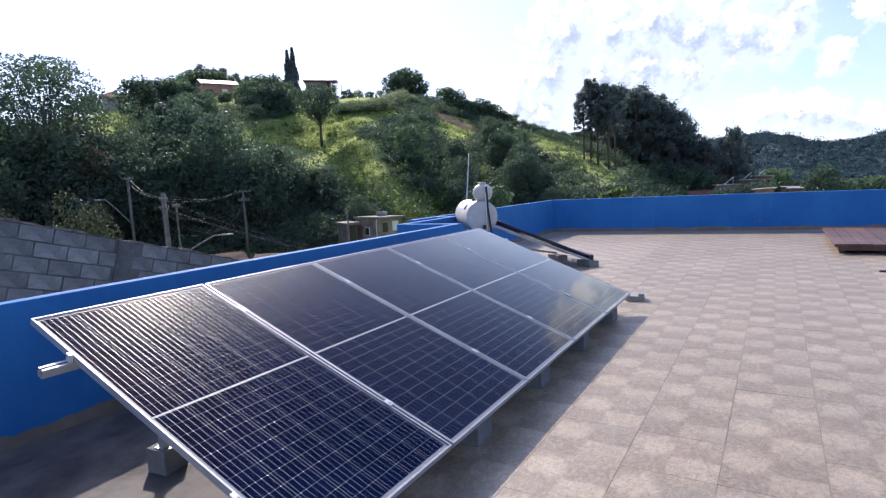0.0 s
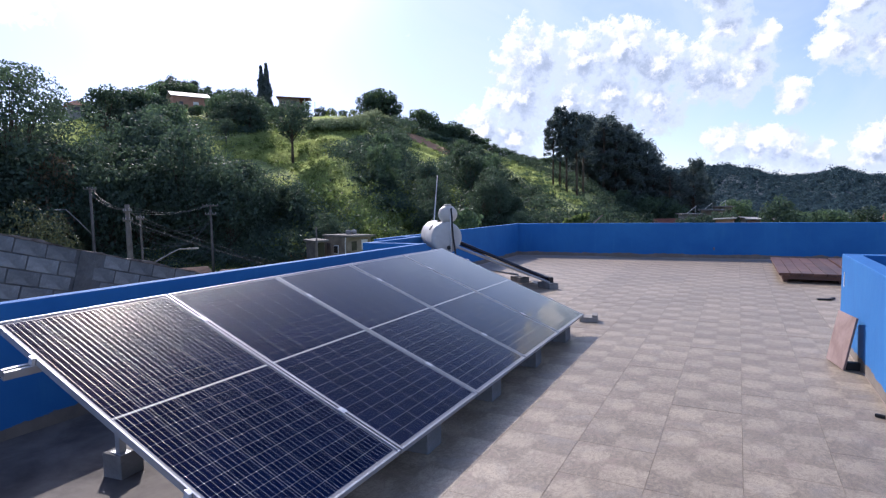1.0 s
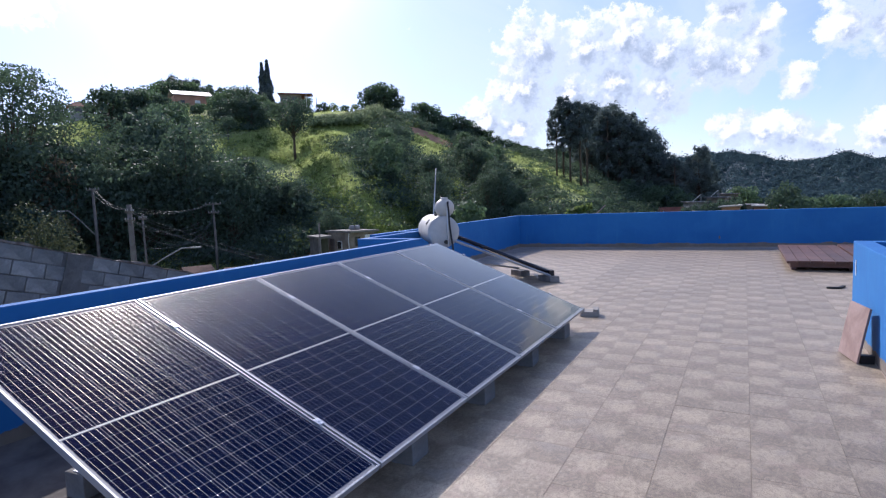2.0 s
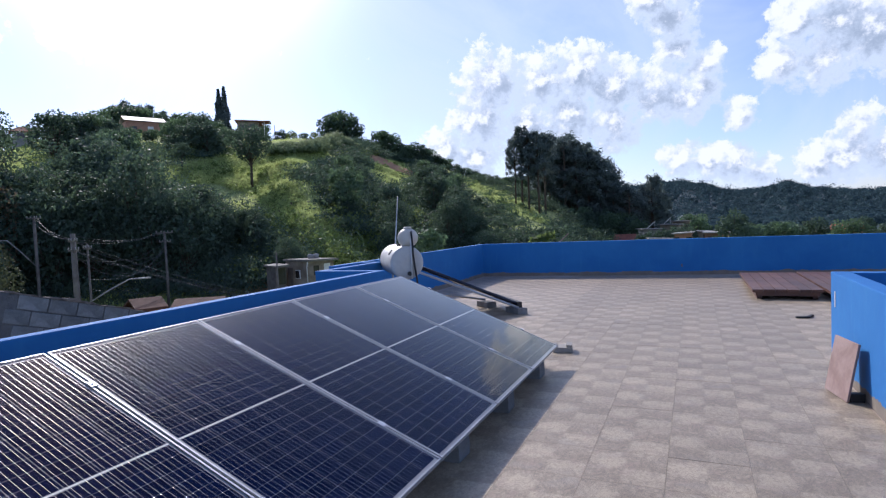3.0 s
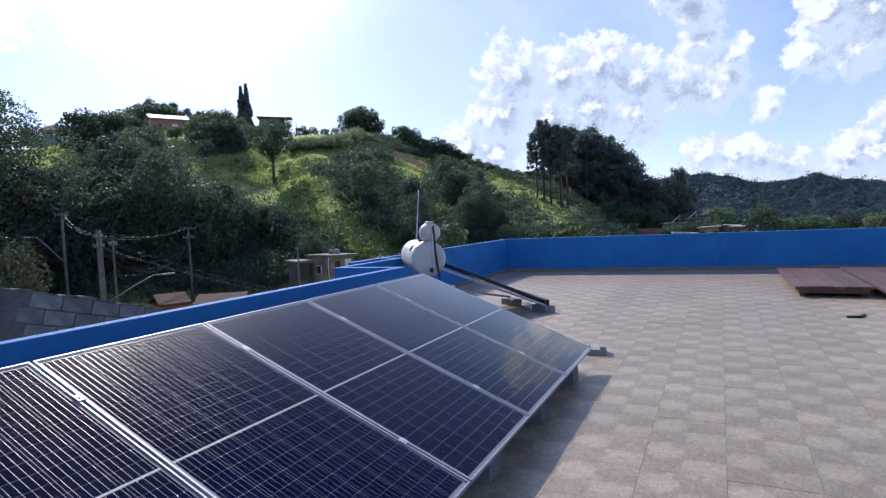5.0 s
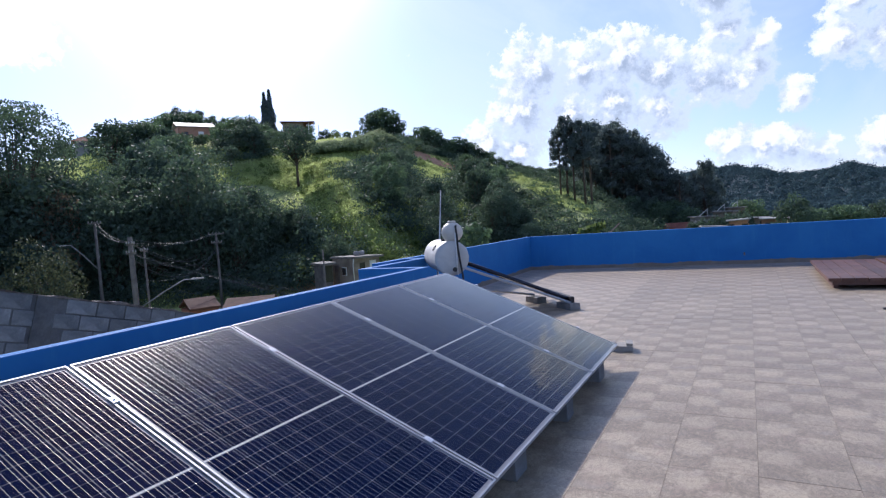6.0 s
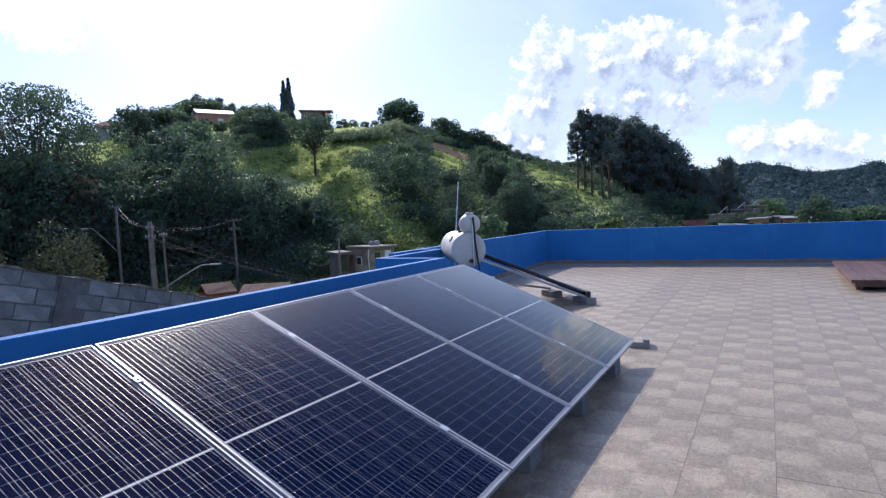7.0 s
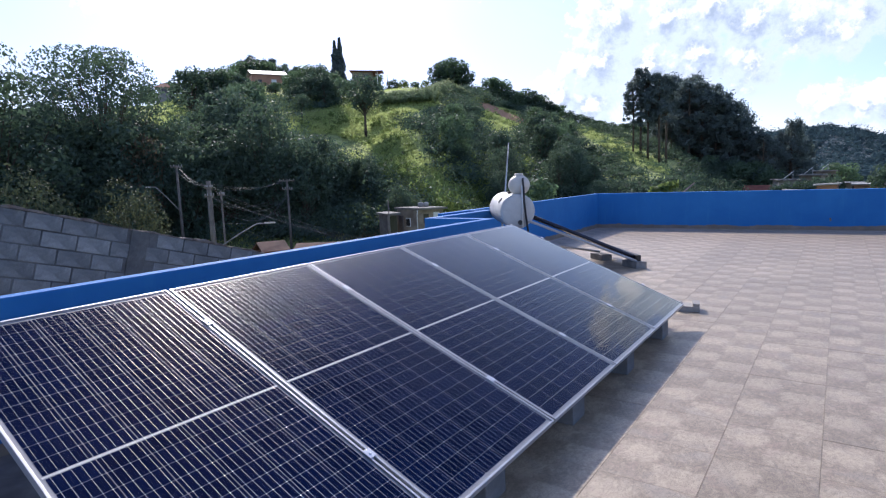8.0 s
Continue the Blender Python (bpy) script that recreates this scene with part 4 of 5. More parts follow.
def grow_pine(name, label, seed, tall, wide, n, leaf, clear=0.28, whorls=36):
    rng = np.random.default_rng(seed)
    top = thing(name, label, "tree")
    limbs, heaps = bmesh.new(), []
    tube(limbs, [(0, 0, -1), (0.1, 0, tall * 0.4), (0.0, 0.15, tall * 0.75), (0.1, 0.1, tall * 0.97)], [0.34, 0.26, 0.17, 0.04], 7)
    for k in range(whorls):
        f = k / (whorls - 1)
        z = tall * (clear + (0.96 - clear) * f ** 0.9)
        out = wide / 2 * (0.30 + 0.80 * math.sin(math.pi * min(1, 0.20 + 0.76 * f))) * rng.uniform(0.35, 1.1)
        a = rng.uniform(0, 2 * math.pi)
        c = (out * math.cos(a), out * math.sin(a), z + 0.5)
        tube(limbs, [(0.05, 0.05, z - 0.3), c], [0.07, 0.02], 4)
        size = wide * rng.uniform(0.10, 0.19)
        heaps.append((c, (size, size, size * 0.85)))
    heaps.append(((0.1, 0.1, tall * 0.96), (wide * 0.10, wide * 0.10, tall * 0.05)))
    part("trunk", limbs, M_BARK, top, "tall straight bare trunk")
    part("crown", leafy("crown", rng, heaps, n, leaf, 0.28, 0.5, 1.1), M_NEEDLE, top)
    return top


def grow_cypress(seed, tall):
    rng = np.random.default_rng(seed)
    top = thing("cypress", "slim dark columnar cypress on the hilltop", "tree")
    n = 3200
    z = rng.uniform(0.03, 1.0, n)
    a = rng.uniform(0, 2 * math.pi, n)
    tufts = 0.64 + 0.36 * np.sin(31 * z + 2 * a) * np.sin(3 * a + 11 * z)
    r = 1.25 * np.minimum(1, (1 - z) * 1.7 + 0.05) * np.sqrt(rng.uniform(0.4, 1, n)) * tufts
    trunk = bmesh.new()
    tube(trunk, [(0, 0, -0.6), (0, 0, tall * 0.9)], [0.16, 0.03], 6)
    part("trunk", trunk, M_BARK, top)
    out = np.stack([np.cos(a), np.sin(a), np.full(n, 0.3)], 1)
    part("crown", cards("crown", np.stack([r * np.cos(a), r * np.sin(a), z * tall], 1), 0.28, rng, 0.0, 0.4, out=out), M_NEEDLE, top)
    return top


PLANTED = {}


def plant(source, az, r, size=1.0, turn=0.0, stretch=1.0, sink=0.0):
    """The first call sets the tree itself, later ones set copies."""
    p = spot(az, r, -sink)
    m = Matrix.Translation(p) @ Matrix.Rotation(radians(turn), 4, "Z") @ Matrix.Diagonal((size, size, size * stretch, 1))
    if source.name in PLANTED:
        ob = source.copy()
        scene.collection.objects.link(ob)
        for child in source.children:
            c = child.copy()
            scene.collection.objects.link(c)
            c.parent = ob
        ob.matrix_basis = m
    else:
        PLANTED[source.name] = True
        source.matrix_basis = m


oak_a = grow("broadleaf_tree", "dense dark green broadleaf tree on the hillside", 3, 10, 8.6, 28, 3000, 0.29, 0.22, M_LEAF, 0.10, 0.8)
oak_b = grow("broadleaf_tree", "rounded dark green broadleaf tree among scrub", 8, 9, 7.4, 24, 2800, 0.26, 0.2, M_LEAF_DEEP, 0.08, 0.85)
oak_c = grow("broadleaf_tree", "lighter green broadleaf tree with an uneven crown", 21, 8.5, 7.5, 20, 2400, 0.26, 0.17, M_LEAF_LIGHT, 0.1, 0.85)
lone = grow("lone_tree", "single small tree with a bare trunk on the open pasture", 12, 10, 8.0, 26, 3400, 0.19, 0.2, M_LEAF_DEEP, 0.40, 0.75)
airy = grow("tall_tree", "tall open-crowned tree with visible limbs against the sky", 33, 18, 16.0, 54, 14500, 0.16, 0.30, M_LEAF_DEEP, 0.26, 0.5, 0.4)
dense = grow("tall_tree", "tall dense dark tree beside the open pasture", 51, 17, 11.0, 38, 9000, 0.18, 0.3, M_LEAF_DEEP, 0.10, 0.75)
oak_n = grow("broadleaf_tree", "dark leafy tree at the foot of the hill", 71, 9, 7.4, 34, 4800, 0.17, 0.2, M_LEAF_DEEP, 0.08, 0.8)
bush_olive = grow("round_bush", "round olive green bush behind the block wall", 61, 4.0, 4.4, 22, 5200, 0.065, 0.08, M_OLIVE, 0.05, 0.9)
bush_tan = grow("dry_tree", "small brownish tree with dry leaves among dark woods", 64, 7.0, 5.6, 20, 2800, 0.13, 0.12, M_DRY, 0.2, 0.85)
pine_a = grow_pine("pine", "tall dark pine of the grove with a bare lower trunk", 5, 20, 7.0, 5200, 0.36, 0.40, 60)
pine_b = grow_pine("pine", "dark pine of the grove with a ragged crown", 17, 18, 8.4, 5200, 0.38, 0.20, 60)
pine_c = grow_pine("conifer", "dense dark conifer standing alone beside the grove", 23, 12, 6.6, 8500, 0.32, 0.02, 110)
cypress = grow_cypress(9, 10.0)

rng = np.random.default_rng(77)
TALL = {}


def plant_to(source, az, r, el, wide=1.0, tall=None):
    """Plants a tree so high that its top shows at an elevation."""
    tall = tall or TALL[source.name]
    size = (EYE.z + r * math.tan(radians(el)) - float(height(az, r))) / tall
    plant(source, az, r, size * wide, float(rng.uniform(0, 360)), 1 / wide)


TALL[oak_a.name], TALL[oak_b.name], TALL[oak_c.name] = 9.35, 8.75, 8.65
TALL[dense.name], TALL[oak_n.name], TALL[pine_c.name] = 16.4, 8.55, 12.2
TALL[pine_a.name], TALL[pine_b.name], TALL[cypress.name] = 20.0, 18.2, 10.0
for az, r, size, turn in ((65.0, 70, 1.10, 40), (81.0, 66, 1.12, 100)):
    plant(airy, az, r, size, turn)
for az, r, size, turn in ((73.3, 58, 1.2, 0), (79.0, 62, 1.15, 120)):
    plant(dense, az, r, size, turn)
TALL[bush_olive.name], TALL[bush_tan.name] = 4.0, 7.0
plant_to(bush_olive, 63.7, 50, -0.1, 0.72)
plant_to(bush_olive, 70.4, 48, 1.0, 0.7)
plant_to(bush_tan, 62.6, 64, 5.0, 0.62)
plant(lone, 42.2, reach(42.2, 4.2), 1.0, 30)
plant(lone, 48.2, reach(48.2, 6.0), 0.45, 80)
plant_to(cypress, 44.30, 168, 13.35)
plant_to(cypress, 44.78, 168, 13.1)
for az, el in ((53.3, 11.3), (52.5, 11.7), (51.6, 11.4), (50.7, 11.5), (49.4, 11.0), (48.5, 10.8)):
    plant_to(pine_b, az, 190, el, 0.8)
kinds_dark = (oak_a, oak_b)
# crest and skyline trees: azimuth, distance, top, which
for az, r, el, kind in ((55.0, 150, 10.4, oak_a), (53.6, 184, 11.0, oak_a), (52.6, 186, 11.5, oak_b), (51.3, 186, 11.2, oak_a), (49.8, 184, 10.8, oak_b), (49.0, 150, 10.0, oak_a), (52.2, 148, 9.6, oak_b), (50.6, 150, 9.4, oak_a),
                        (47.6, 142, 10.9, oak_a), (46.4, 146, 10.8, oak_b), (45.2, 150, 10.2, oak_b), (43.6, 150, 9.5, oak_a), (41.6, 176, 10.3, oak_a), (39.4, 172, 9.6, oak_b), (38.3, 172, 9.5, oak_c), (37.2, 170, 9.3, oak_a), (36.2, 168, 9.4, oak_c),
                        (34.7, 169, 11.0, oak_b), (33.6, 170, 11.3, oak_a), (32.6, 171, 10.8, oak_b), (31.0, 172, 8.6, oak_c), (29.6, 166, 9.4, oak_a), (28.9, 167, 9.1, oak_a), (28.0, 168, 8.3, oak_b), (27.2, 166, 8.0, oak_a),
                        (26.2, 168, 8.1, oak_b), (25.3, 172, 7.5, oak_a), (24.4, 172, 7.0, oak_b), (23.5, 172, 6.5, oak_a), (22.5, 174, 5.9, oak_b), (21.5, 174, 5.5, oak_a), (20.5, 174, 5.2, oak_b), (19.5, 174, 4.8, oak_a), (18.5, 174, 4.6, oak_b), (17.4, 174, 4.4, oak_a), (16.3, 174, 4.6, oak_b), (15.2, 174, 4.4, oak_a), (14.1, 172, 4.4, oak_b), (13.0, 172, 4.2, oak_a), (11.9, 172, 4.0, oak_b), (10.6, 172, 3.6, oak_a), (9.2, 172, 3.2, oak_b), (7.8, 172, 2.6, oak_a),
                        (59.6, 172, 9.2, oak_a), (61.4, 172, 9.0, oak_b), (63.2, 165, 8.0, oak_a), (66.5, 165, 6.6, oak_b), (69, 165, 6.4, oak_a), (72, 160, 6.6, oak_b), (48.2, 128, 9.9, oak_a), (46.6, 130, 11.0, oak_b), (45.2, 129, 10.2, oak_a), (47.4, 118, 10.2, oak_b), (45.9, 116, 10.3, oak_b), (48.6, 120, 9.2, oak_b), (54.0, 120, 9.2, oak_a), (52.4, 116, 8.0, oak_a)):
    plant_to(kind, az, r, el, 1.8 if az < 27 else 1.2)
for k in range(26):
    az = 17.0 + 14.5 * ((k * 0.618) % 1.0)
    plant_to(kinds_dark[k % 2], az, float(rng.uniform(162, 172)), float(np.interp(az, (17, 22, 26, 29, 32), (3.9, 5.4, 7.3, 8.3, 9.0))) - float(rng.uniform(0.0, 0.9)), float(rng.uniform(1.2, 1.9)))


def banana_plant(seed, m):
    """A clump of broad arching leaves on short stems."""
    rng = np.random.default_rng(seed)
    top = thing("banana_plant", "pale green banana plant with broad arching leaves", "plant", m)
    stem = bmesh.new()
    for k in range(3):
        a = 2.1 * k + 0.4
        tube(stem, [(0.3 * math.cos(a), 0.3 * math.sin(a), -0.4), (0.4 * math.cos(a), 0.4 * math.sin(a), 1.6)], [0.14, 0.09], 7)
    part("stem", stem, M_LEAF_LIGHT, top, "pale fleshy stems")
    for k in range(13):
        a, tip, long = 2.4 * k, rng.uniform(0.2, 1.0), rng.uniform(1.7, 2.6)
        leaf = bmesh.new()
        rows = []
        for i in range(8):
            t = i / 7
            out, up = long * t * (0.5 + 0.4 * tip), 1.5 + long * (0.95 * t - (0.45 + 0.35 * tip) * t * t)
            wide = 0.30 * math.sin(math.pi * min(1.0, 0.08 + 0.9 * t)) + 0.02
            c, side = Vector((out * math.cos(a), out * math.sin(a), up)), Vector((-math.sin(a), math.cos(a), 0.0))
            rows.append([leaf.verts.new(c + side * wide + Vector((0, 0, -0.3 * wide))), leaf.verts.new(c), leaf.verts.new(c - side * wide + Vector((0, 0, -0.3 * wide)))])
        for p, q in zip(rows, rows[1:]):
            leaf.faces.new((p[0], p[1], q[1], q[0]))
            leaf.faces.new((p[1], p[2], q[2], q[1]))
        part("leaf", leaf, M_LEAF_LIGHT, top)


for az, el, size in ((60.7, 1.9, 1.0), (61.5, 2.3, 0.9), (60.2, 2.6, 0.8)):
    banana_plant(int(az * 10), Matrix.Translation(spot(az, reach(az, el))) @ Matrix.Diagonal((size, size, size, 1)))
# pine grove: azimuth and how high the tops show
GROVE_AZ, GROVE_EL = (5.2, 5.6, 6.7, 8.2, 9.6, 10.6, 12.1, 13.4, 14.8, 15.7, 17.0), (2.2, 2.8, 3.9, 5.9, 6.7, 8.1, 8.0, 8.4, 8.6, 9.2, 8.0)
for az, el, foot in ((15.75, 9.25, 1.3), (15.1, 8.5, 0.9), (16.4, 8.1, 1.7), (14.1, 8.6, 0.5), (13.5, 8.3, 0.4)):
    plant_to(pine_a, az, reach(az, foot), el, 0.9)
for k in range(24):
    az = 5.6 + 8.6 * k / 23
    plant_to(pine_b, az, 134 + (k * 5) % 16, float(np.interp(az, GROVE_AZ, GROVE_EL)) - 0.4 * (k % 3), 1.1)
for az, r, el in ((3.5, 140, 3.6), (2.8, 148, 2.0), (4.4, 150, 2.3)):
    plant_to(pine_c, az, r, el, 0.75)
for k in range(14):
    plant_to((oak_a, oak_b)[k % 2], 4.9 + 0.62 * k, 126 + (k * 3) % 10, -0.4 + 0.11 * k + 0.3 * (k % 3))
# wooded slope
kinds = (oak_a, oak_b, oak_c)


def clear_of(az, r, tall, shy=0.5):
    """Whether something this tall neither hides open pasture nor breaks the skyline."""
    z = float(height(az, r))
    els = np.degrees(np.arctan2(z + np.linspace(0, tall, 5) - EYE.z, r))
    side = math.degrees(math.atan(0.36 * tall / r))
    over = any(bool(open_grass(np.full(5, az + a), els).any()) for a in (-side, 0.0, side))
    return not over and els[-1] < float(np.interp(az, CREST_AZ, CREST_EL)) + shy


placed = 0
while placed < 104:
    az, r = float(rng.uniform(14, 78)), float(rng.uniform(64, 158))
    size = float(rng.uniform(0.85, 1.35)) if az > 43 else float(rng.uniform(0.35, 0.7))
    if not clear_of(az, r, 9 * size) or (az < 36 and rng.uniform() < 0.8):
        continue
    plant(oak_n if r < 80 else kinds[0 if rng.uniform() < 0.30 else 1 if rng.uniform() < 0.9 else 2], az, r, size, float(rng.uniform(0, 360)), 1.15)
    placed += 1
for az, r, el in ((61.0, 66, 2.0), (63.4, 64, 2.4), (65.4, 66, 3.4), (67.4, 64, 3.4), (69.6, 62, 4.6), (73.5, 60, 3.0), (76.5, 58, 3.2), (66.4, 74, 4.8), (70.8, 72, 5.0), (64.2, 60, 0.4), (67.6, 60, 0.2)):
    plant_to(oak_n, az, r, el, 1.0)
# tall dark trees between the two pastures and left of the lone tree
for az, r, el in ((55.9, 86, 6.4), (54.6, 84, 4.2), (59.6, 78, 4.4), (61.6, 76, 4.2), (60.6, 84, 4.8), (53.7, 94, 7.6), (56.9, 98, 7.6), (54.8, 100, 8.0), (52.6, 88, 6.0), (57.2, 80, 5.0), (51.6, 100, 6.4), (53.2, 112, 8.4), (55.0, 118, 8.8), (50.4, 84, 3.0), (48.8, 78, 2.4), (47.0, 74, 1.6), (58.6, 74, 3.6), (45.2, 70, 0.6), (60.4, 70, 2.2), (52.4, 72, 2.2), (55.0, 70, 2.6), (57.6, 100, 6.4), (58.4, 88, 4.6), (56.0, 108, 8.0), (51.0, 92, 4.4), (49.6, 92, 4.0), (48.2, 88, 3.2), (46.4, 84, 2.8), (44.4, 80, 1.8), (59.6, 80, 3.6), (43.2, 74, 0.2)):
    plant_to(oak_n if r < 82 else (oak_b, oak_a, oak_b)[int(az * 10) % 3], az, r, el, 0.74)
# dark trees along the lower edge of the pasture
for k in range(30):
    az = 37.5 + 13.0 * ((k * 0.618) % 1.0)
    edge = float(np.interp(az, (37.0, 39.0, 41.0, 43.0, 46.0, 50.5), (-2.6, -0.8, 1.5, 2.9, 3.9, 4.1)))
    plant_to(oak_n, az, 63 + (k * 7) % 18, edge - float(rng.uniform(0.0, 2.2)), 0.8)
# belt of trees under the hilltop houses
for k in range(34):
    az, r = 43.6 + 14.6 * ((k * 0.618) % 1.0), float(rng.uniform(120, 160))
    roofs = 9.4 if 49.2 < az < 53.2 or az < 44 else 10.6
    el = min(roofs, float(rng.uniform(9.2, 10.9)))
    plant_to(kinds[k % 2], az, r, el, 1.15)
# valley trees
for k in range(44):
    az, r = -22 + 28 * ((k * 0.618) % 1.0), float(rng.uniform(110, 260))
    if -3.0 < az < 6.5:
        r = 235 + 0.3 * r
    plant_to(kinds_dark[k % 2], az, r, float(rng.uniform(-2.0, -0.8)), 1.2)


def scrub(name, label, count, per, leaf, leaves, seed, pick, low=0.7, high=2.0, near=62.0, far=172.0):
    """Low bushes that cover the slope, too many to count."""
    rng = np.random.default_rng(seed)
    clumps = []
    while len(clumps) < count:
        az, r = rng.uniform(8, 80), rng.uniform(near, far)
        z = float(height(az, r))
        el = math.degrees(math.atan2(z - EYE.z, r))
        if not pick(az, el, r, rng):
            continue
        p = spot(az, r)
        s = rng.uniform(low, high)
        lobes = [(p + Vector((rng.normal() * s * 0.9, rng.normal() * s * 0.9, s * rng.uniform(0.1, 0.9))), (s * q, s * q, s * q * rng.uniform(0.6, 1.0))) for q in rng.uniform(0.45, 1.0, 6)]
        clumps.append(lobed(rng, [(tuple(c), q) for c, q in lobes], per))
    ob = part(name, cards(name, np.concatenate([c[0] for c in clumps]), leaf, rng, out=np.concatenate([c[1] for c in clumps])), leaves)
    return tagged(ob, label, "scrub", kind="stuff")


scrub("hillside_scrub", "dark green scrub covering the steep hillside", 640, 190, 0.19, M_LEAF_DEEP, 5, lambda az, el, r, g: az > 24 and clear_of(az, r, 1.8))
scrub("light_scrub", "light green bushes scattered over the hillside", 170, 150, 0.18, M_LEAF_LIGHT, 6, lambda az, el, r, g: az > 27 and (clear_of(az, r, 1.5) or g.uniform() < 0.04) and not (az > 48 and r < 85 and g.uniform() < 0.8))
scrub("foot_scrub", "light green bushes and broad-leaved weeds at the hill foot", 170, 150, 0.18, M_LEAF_LIGHT, 12, lambda az, el, r, g: 26 < az < 43 and -4.8 < el < 1.5 and r > 64 and not open_grass(az, el) and g.uniform() < (1.0 if az < 35 else 0.5), 0.6, 1.5)
scrub("gully_scrub", "dense dark thicket filling the shaded gully", 900, 150, 0.20, M_LEAF_DEEP, 7, lambda az, el, r, g: 22 < az < 38.7 and r > 70 and clear_of(az, r, 1.5), 0.7, 1.7)
scrub("slope_thicket", "dark thicket on the slope below the pine grove", 1150, 120, 0.19, M_LEAF_DEEP, 19, lambda az, el, r, g: 8 < az < 26 and clear_of(az, r, 1.0), 0.5, 1.4)
scrub("strip_weeds", "dark weeds scattered over a narrow strip of grass", 90, 70, 0.16, M_LEAF, 20, lambda az, el, r, g: az < 24 and bool(open_grass(az, el)), 0.3, 0.8)
scrub("hillside_woods", "dark woods covering the lower hillside", 130, 760, 0.19, M_LEAF_DEEP, 9, lambda az, el, r, g: az > 44 and r > 66 and clear_of(az, r, 5.0), 2.2, 3.6)


scrub("foot_thicket", "dark undergrowth along the foot of the hill", 170, 420, 0.12, M_LEAF_DEEP, 23, lambda az, el, r, g: 37 < az < 62 and r < 72, 0.8, 1.9)
scrub("street_weeds", "low dark weeds beside the street below the hill", 260, 130, 0.12, M_LEAF_DEEP, 29, lambda az, el, r, g: 36 < az < 66, 0.4, 0.9, 40.0, 63.0)
scrub("tussocks", "rough yellow-green tussocks over the open pasture", 350, 60, 0.12, M_GRASS, 41, lambda az, el, r, g: bool(open_grass(az, el)), 0.2, 0.45)
scrub("pasture_weeds", "low dark weeds scattered over the open pasture", 170, 60, 0.16, M_LEAF_LIGHT, 42, lambda az, el, r, g: bool(open_grass(az, el)), 0.3, 0.8)


def hedge():
    """A long heap of tall grass along the top of the pasture."""
    rng = np.random.default_rng(31)
    clumps = []
    for k in range(95):
        az = 32.0 + 8.0 * (k + 0.5) / 95
        crown = float(np.interp(az, (32.0, 34.0, 37.1, 40.0), (8.0, 9.4, 8.5, 7.7)))
        r = reach(az, rng.uniform(7.3, 7.8))
        p = spot(az, r)
        s = max(1.0, EYE.z + r * math.tan(radians(crown - rng.uniform(0, 0.5))) - p.z)
        clumps.append(lobed(rng, [((p.x, p.y, p.z + s * 0.5), (1.9, 1.9, s * 0.55))], 480))
    ob = part("tall_grass", cards("tall_grass", np.concatenate([c[0] for c in clumps]), 0.26, rng, 0.35, 0.4, out=np.concatenate([c[1] for c in clumps])), M_CANE)
    return tagged(ob, "long pale green heap of tall grass along the hilltop", "grass", kind="stuff")


hedge()


def pasture():
    rng = np.random.default_rng(14)
    n = 520000
    az, r = rng.uniform(10, 64, n), rng.uniform(46, 172, n)
    z = height(az, r)
    el = np.degrees(np.arctan2(z - EYE.z, r))
    keep = np.where(open_grass(az, el), (az > 24) | (rng.uniform(size=n) < 0.6), rng.uniform(size=n) < np.where((az < 45) & (az > 26) & (r < 90), 0.25, np.where(az < 36, 0.06, 0.14)))
    for middle, size in SCARS:
        keep &= np.hypot(EYE.x - r * np.sin(np.radians(az)) - middle[0], EYE.y + r * np.cos(np.radians(az)) - middle[1]) > size + rng.uniform(-1.0, 1.0, n)
    az, r, z = az[keep], r[keep], z[keep]
    c = np.stack([EYE.x - r * np.sin(np.radians(az)), EYE.y + r * np.cos(np.radians(az)), z + 0.07], 1)
    ob = part("pasture_grass", cards("pasture_grass", c, 0.22, rng, 0.0, 0.42, True), M_GRASS)
    return tagged(ob, "tall sunlit yellow-green grass on the hillside", "grass", kind="stuff")


pasture()


def far_woods():
    """Small crowns on the far hills, too many to count."""
    rng = np.random.default_rng(15)
    n, per = 5600, 38
    az, r = rng.uniform(-36, 15, n), np.sqrt(rng.uniform(360.0**2, 1000.0**2, n))
    s = rng.uniform(2.2, 5.2, n) * np.where(rng.uniform(size=n) < 0.05, 1.8, 1.0)
    base = np.stack([EYE.x - r * np.sin(np.radians(az)), EYE.y + r * np.cos(np.radians(az)), height(az, r) + 0.55 * s], 1)
    d = rng.normal(size=(n, per, 3))
    d /= np.linalg.norm(d, axis=2)[..., None]
    at = base[:, None] + d * (s[:, None] * rng.uniform(0.75, 1.1, (n, per)))[..., None] * np.array([1.0, 1.0, 0.85])
    out = d + np.array([0.0, 0.0, 0.35])
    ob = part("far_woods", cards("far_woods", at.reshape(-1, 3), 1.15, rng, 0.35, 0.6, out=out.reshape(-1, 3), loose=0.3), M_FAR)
    return tagged(ob, "distant wooded hills with haze put into the leaf colour", "woods", kind="stuff")


far_woods()


